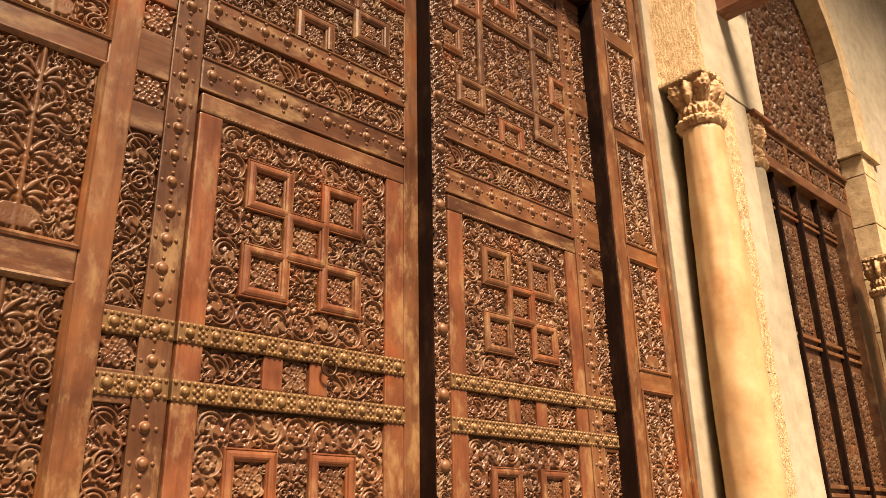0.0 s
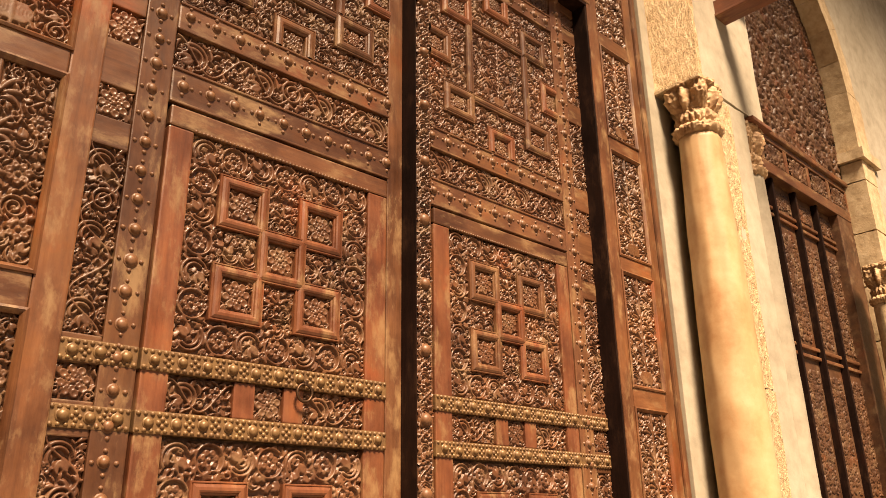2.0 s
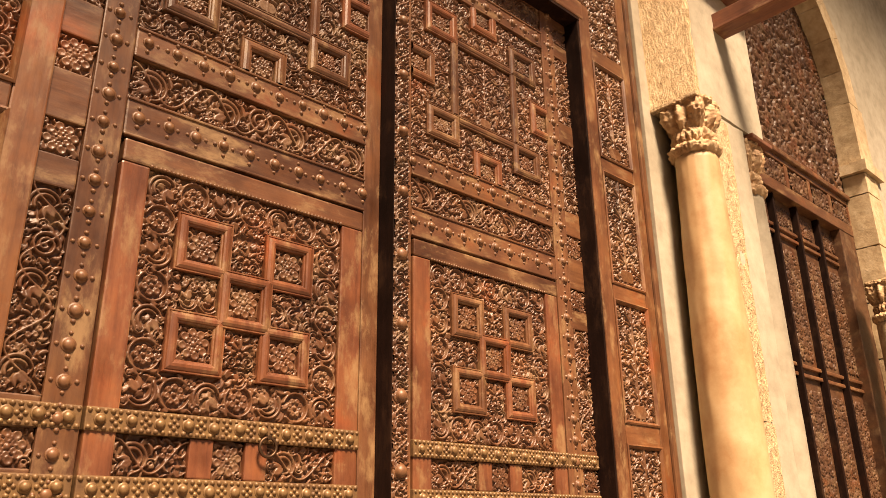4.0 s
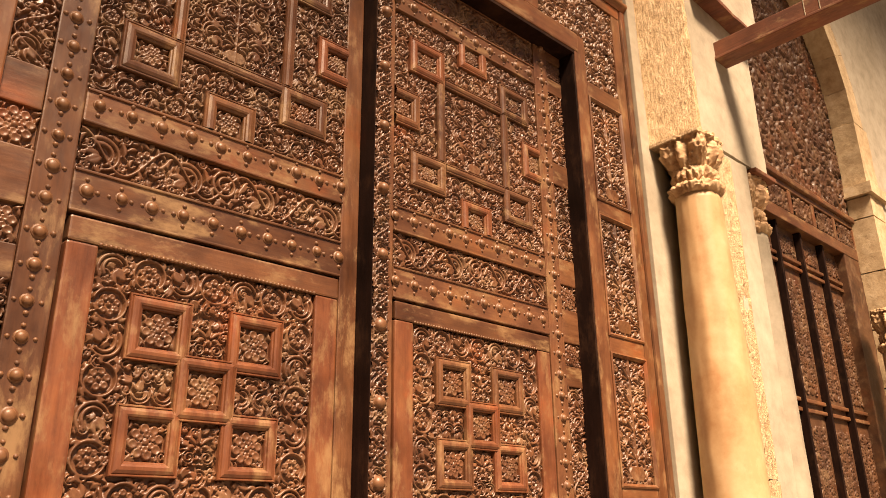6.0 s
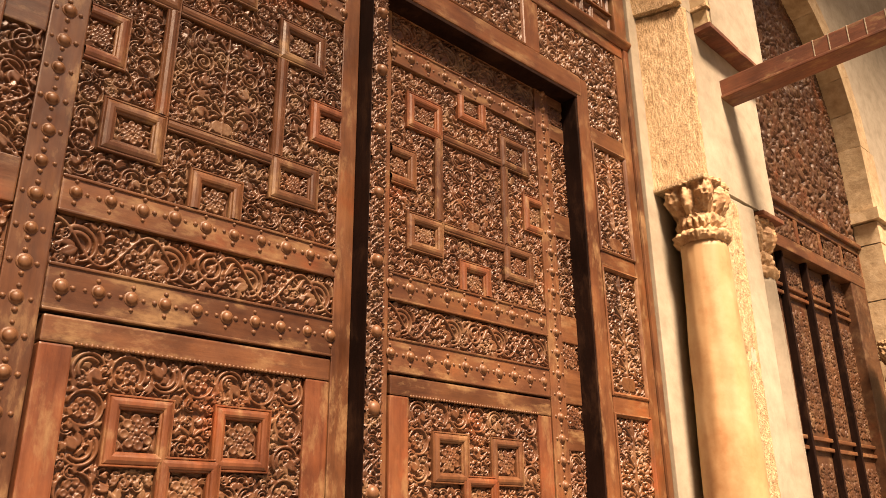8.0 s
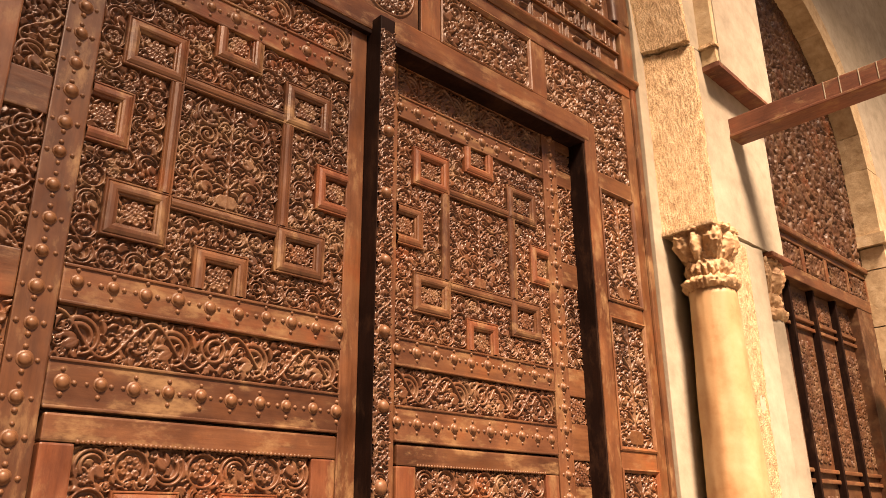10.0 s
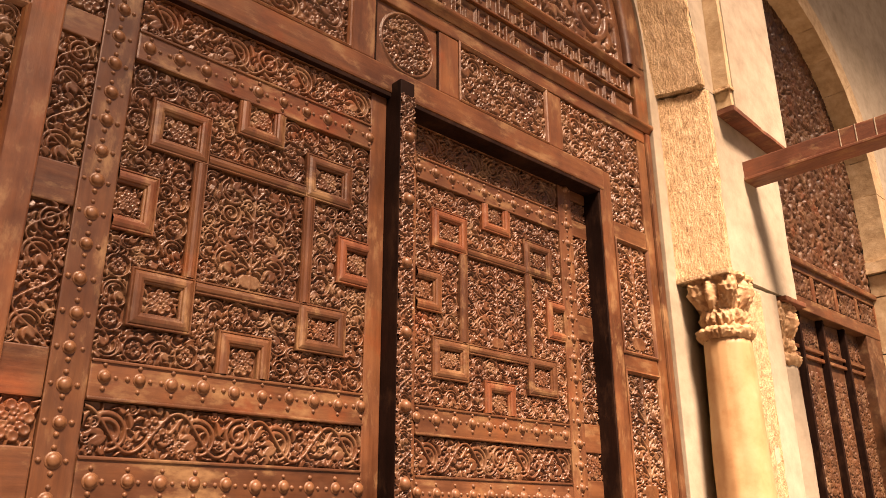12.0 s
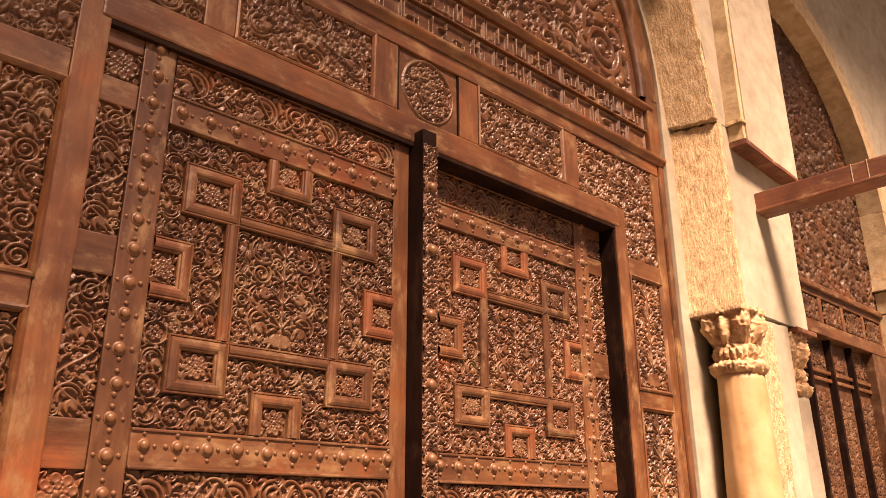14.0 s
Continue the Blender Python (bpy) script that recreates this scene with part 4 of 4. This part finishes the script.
def capital_mesh(cx, cy, z0, z1, r):
    """A worn acanthus capital: necking, a bell with two tiers of leaves, corner scrolls and a hollow-sided abacus."""
    bm = bmesh.new()
    h = z1 - z0
    n, m = 128, 72
    grid = []
    for j in range(m + 1):
        f = j / m
        row = []
        for k in range(n):
            a = k * math.tau / n
            if f < 0.20:
                q = r * (0.96 + 0.20 * math.sin(f / 0.20 * math.pi) ** 0.6) + 0.004 * abs(math.cos(a * 22)) * (1 if 0.05 < f < 0.15 else 0)
            elif f < 0.44:
                g = (f - 0.20) / 0.24
                q = r * (0.84 + 0.06 * g) + r * 0.17 * abs(math.cos(a * 11)) ** 0.5 * math.sin(math.pi * (0.15 + 0.8 * g))
            elif f < 0.92:
                g = (f - 0.44) / 0.48
                corner = abs(math.sin(a * 2)) ** 3
                face = abs(math.cos(a * 2)) ** 14
                top = math.sin(math.pi * min(1.0, 0.08 + 0.80 * g)) ** 0.7
                q = r * (0.78 + 0.12 * g) + r * 0.72 * corner * top * (0.45 + 0.55 * g) + r * 0.50 * face * math.sin(math.pi * g) ** 0.6
                q += r * 0.06 * math.cos(a * 36 + g * 6) * top * corner
            else:
                g = (f - 0.92) / 0.08
                q = r * (1.02 + 0.34 * abs(math.sin(a * 2)) ** 2) + r * 0.18 * abs(math.cos(a * 2)) ** 12 - r * 0.05 * g
            p = Vector((math.cos(a) * 5, math.sin(a) * 5, f * 7))
            q += r * 0.12 * noise.fractal(p * 1.6, 1.0, 2.0, 5)
            row.append(bm.verts.new((cx + q * math.cos(a), cy + q * math.sin(a), z0 + h * f + 0.012 * noise.noise(p * 1.7))))
        grid.append(row)
    for a, b in zip(grid, grid[1:]):
        for k in range(n):
            bm.faces.new((a[k], a[(k + 1) % n], b[(k + 1) % n], b[k]))
    bm.faces.new(grid[-1])
    bm.faces.new(grid[0])
    return bm


def column(label, cx, cy, base_r, top_r, neck_z, cap_z, seed, stone):
    c = thing("column", label, "column", "antique columns of the arcade", at=(cx, cy, 0))
    prof = [(base_r * 1.35, 0.0), (base_r * 1.35, 0.09), (base_r * 1.28, 0.10), (base_r * 1.30, 0.14), (base_r * 1.12, 0.17), (base_r * 1.14, 0.22), (base_r, 0.25)]
    part("base", lathe(prof, 40, cx, cy, 0.002, seed), stone, c, "", True)
    prof = []
    for k in range(90):
        f = k / 89
        prof.append((base_r + (top_r - base_r) * max(0, (f - 0.45) / 0.55) ** 1.5, 0.25 + (neck_z - 0.25) * f))
    part("shaft", lathe(prof, 56, cx, cy, base_r * 0.035, seed), stone, c, "smooth cream marble shaft with chipped patches", True)
    part("capital", capital_mesh(cx, cy, neck_z - 0.002, cap_z, top_r * 1.02), CAP_STONE, c, "weathered acanthus capital", True)
    return c


column("cream marble column with a worn acanthus capital beside the door", 2.802, 2.275, 0.137, 0.108, 2.97, 3.283, 1.0, MARBLE)
column("slim cream marble column on the far side of the pier", 3.420, 2.330, 0.118, 0.104, 2.93, 3.257, 5.0, PLASTER)
bm = box(2.676, 2.93, 2.165, 2.44, 3.262, 3.286, 0.004)
tagged(part("impost_slab", bm, ROUGH_STONE), "thin dark wooden packing slab under the arch stones", "slab", kind="structure")
tagged(part("impost_slab", box(3.33, 3.575, 2.185, 2.43, 3.258, 3.284, 0.005), BEAM_WOOD), "thin brown wooden slab over the slim column", "slab", kind="structure")

# pilaster that carries the cross arch, with its stone edge and tie beam
pil = thing("pilaster", "plastered pilaster with a pinkish stone edge and stepped foot", "pilaster", kind="structure")
rough_block("plaster_face", [(2.912, 2.120, 4.195), (3.493, 2.120, 4.159), (3.493, FRONT, 4.159), (2.912, FRONT, 4.195), (2.912, 2.120, 9.9), (3.493, 2.120, 9.9), (3.493, FRONT, 9.9), (2.912, FRONT, 9.9)], pil, PLASTER, 0.005, 0.06, 41)
block("edge_stone", 2.874, 2.911, 2.125, FRONT, 4.322, 5.4, pil, FAR_STONE, 0.005, 0.02, 42)
block("edge_stone", 2.878, 2.911, 2.125, FRONT, 5.41, 9.8, pil, FAR_STONE, 0.005, 0.03, 43)
block("foot_stone", 2.881, 2.911, 2.125, FRONT, 4.209, 4.301, pil, FAR_STONE, 0.004, 0.015, 44)
block("ledge", 2.862, 2.913, 2.115, FRONT, 4.302, 4.321, pil, ROUGH_STONE, 0.003, 0.012, 45)
rough_block("foot_slab", [(2.878, 2.116, 4.179), (3.498, 2.116, 4.139), (3.498, FRONT, 4.139), (2.878, FRONT, 4.179), (2.878, 2.116, 4.207), (3.498, 2.116, 4.155), (3.498, FRONT, 4.155), (2.878, FRONT, 4.207)], pil, BEAM_WOOD, 0.004, 0.012, 46, "sloping brown stone foot")
beam = thing("tie_beam", "weathered red-brown wooden tie beam with pale banding", "beam", at=(3.15, 2.2, 3.92))
part("timber", box(3.098, 3.215, -1.05, 2.215, 3.882, 3.982, 0.006), BEAM_WOOD, beam)
part("lower_lip", box(3.088, 3.225, -1.05, 2.214, 3.868, 3.8855, 0.004), BEAM_WOOD, beam)
for k in range(22):
    y = 1.72 - k * 0.085 + dice.uniform(-0.012, 0.012)
    part("pale_band", box(3.0965, 3.2165, y - 0.0025, y + 0.0025, 3.886, 3.9835, 0.001), PLASTER, beam, "thin whitewashed band")

# ---- the next bay ----
BAY_Y, BAY_AX, BAY_R, BAY_Z = 2.80, 5.00, 1.62, 4.95
arched_wall("wall_far", BAY_AX, BAY_R, BAY_Z, 0.0, 3.30, 18.0, 14.0, 2.60, 2.98, PLASTER, "limewashed gallery wall with an arched doorway")
ring2 = thing("far_arch", "smooth stone arch ring round the neighbouring door", "arch", kind="structure")
for k in range(15):
    a0, a1 = math.pi * k / 15, math.pi * (k + 1.0) / 15
    r0, r1 = BAY_R - 0.03, BAY_R + 0.20
    qs = [(BAY_AX + q * math.cos(a), BAY_Z + q * math.sin(a)) for q, a in ((r0, a0), (r1, a0), (r1, a1), (r0, a1))]
    rough_block("voussoir", [(qs[0][0], 2.588, qs[0][1]), (qs[1][0], 2.588, qs[1][1]), (qs[1][0], 2.79, qs[1][1]), (qs[0][0], 2.79, qs[0][1]), (qs[3][0], 2.588, qs[3][1]), (qs[2][0], 2.588, qs[2][1]), (qs[2][0], 2.79, qs[2][1]), (qs[3][0], 2.79, qs[3][1])], ring2, FAR_STONE, 0.003, 0.05, 60)
z = 0.02
k = 0
while z < 4.2:
    hgt = min(0.50, 4.22 - z)
    block("ashlar", 6.585, 6.90, 2.588, 2.79, z, z + hgt - 0.008, ring2, FAR_STONE, 0.006, 0.04, 80 + k)
    z += hgt
    k += 1
block("impost", 6.545, 7.0, 2.55, 2.80, 4.225, 4.330, ring2, FAR_STONE, 0.006, 0.03, 95)
block("ashlar", 6.585, 6.90, 2.588, 2.79, 4.332, 4.948, ring2, FAR_STONE, 0.006, 0.04, 96)
column("brown stone column in the far jamb with a leafy capital", 6.30, 2.55, 0.12, 0.105, 2.75, 3.09, 9.0, FAR_STONE)

far = thing("folding_door", "dark carved folding door with tall panels under a carved arch panel", "door")


def far_part(name, x0, x1, y0, y1, z0, z1, mat, bevel=0.006, label=""):
    return part(name, box(x0, x1, y0, y1, z0, z1, bevel), mat, far, label)


# Near-black backing paints the shade seen in the gaps between boards.
far_part("backing", 3.3, 6.80, 2.985, 3.02, 0.0, 4.3, DARK_WOOD_SHADE, 0)
far_part("side_stile", 6.27, 6.60, 2.79, 2.93, 0.0, 3.745, FAR_SHADED)
far_part("side_stile", 3.50, 3.72, 2.79, 2.93, 0.0, 3.745, FAR_SHADED)
far_part("lintel", 3.50, 6.60, 2.785, 2.93, 3.635, 3.735, WOOD_ACROSS)
far_part("upper_rail", 3.50, 6.60, 2.785, 2.93, 3.935, 3.985, WOOD_ACROSS)
far_part("frieze_back", 3.50, 6.60, 2.805, 2.92, 3.735, 3.935, FAR_SHADED, 0)
far_part("moulding", 3.50, 6.60, 2.755, 2.90, 3.986, 4.035, WOOD_ACROSS, 0.012)
dice.seed(77)
for k in range(7):
    x = 3.62 + k * 0.43
    carve("carved_panel", x + 0.03, x + 0.36, 3.745, 3.925, 2.788, far, FAR_SHADED, "vine_x", res=0.007, depth=0.014, sizes=(0.04, 0.025, 0.016))
    far_part("mullion", x + 0.365, x + 0.425, 2.786, 2.90, 3.736, 3.934, WOOD_UP)
for k in range(6):
    x = 3.78 + k * 0.424
    far_part("post", x - 0.014, x + 0.014, 2.822, 2.93, 0.0, 3.634, DARK_WOOD_SHADE, 0.004)
    x0, x1 = x + 0.085, x + 0.405
    far_part("leaf_board", x0, x1, 2.872, 2.93, 0.05, 3.634, FAR_SHADED)
    for z0, z1 in ((0.30, 1.02), (1.22, 2.12), (2.34, 3.22), (3.42, 3.58)):
        carve("carved_panel", x0 + 0.035, x1 - 0.035, z0, z1, 2.862, far, FAR_SHADED, "candelabra" if z1 - z0 > 0.3 else "fill", res=0.006, depth=0.014, sizes=(0.04, 0.026, 0.016))
    for z in (1.10, 1.16, 2.20, 2.27, 3.30, 3.36):
        far_part("ledge", x0 - 0.004, x1 + 0.004, 2.846, 2.875, z, z + 0.028, WOOD_ACROSS, 0.006)
r = Relief(3.16, 2.5, 0.012)
r.fill((0.075, 0.048, 0.032, 0.022), flowers=0.3)
part("tympanum", r.mesh("tympanum", 3.42, 2.782, 4.036, 0.036), FAR_SHADED, far, "arched panel of dense carved leaves")
far_part("tympanum_back", 3.42, 6.60, 2.835, 2.93, 4.0, 6.6, DARK_WOOD_SHADE, 0)

# ---- floor, gallery walls, and unseen roof and walls that shape the light ----
tagged(part("floor", box(-14, 20, -16, 3.3, -0.2, 0.0, 0), PAVING), "pale stone paving of the gallery and court", "floor", kind="structure")
# Unseen slab; height and front edge are set by the light it blocks.
tagged(part("ceiling", box(-9, 18.4, -1.4, 3.3, 14.0, 14.3, 0), PLASTER), "plain plastered gallery ceiling", "ceiling", kind="structure")
tagged(part("wall_near", box(-9.0, -1.621, 2.60, 2.98, 0.0, 14.0, 0), PLASTER), "limewashed gallery wall beyond the door", "wall", kind="structure")
# Added out of view; its arch trims sunlight off the door's upper left.
arched_wall("wall_arcade", 7.30, 10.20, 5.60, 0.0, -3.6, 18.0, 14.0, -1.4, -1.0, PLASTER, "limewashed arcade wall between gallery and court", 0.58)
# Unseen wall, added to cut sky light on the left side.
tagged(part("wall_side", box(-3.6, -3.3, -1.0, 2.6, 0.0, 14.0, 0), PLASTER), "limewashed side wall closing the gallery", "wall", kind="structure")
tagged(part("wall_end", box(18.0, 18.3, -1.4, 3.0, 0.0, 14.0, 0), PLASTER), "limewashed end wall of the gallery", "wall", kind="structure")
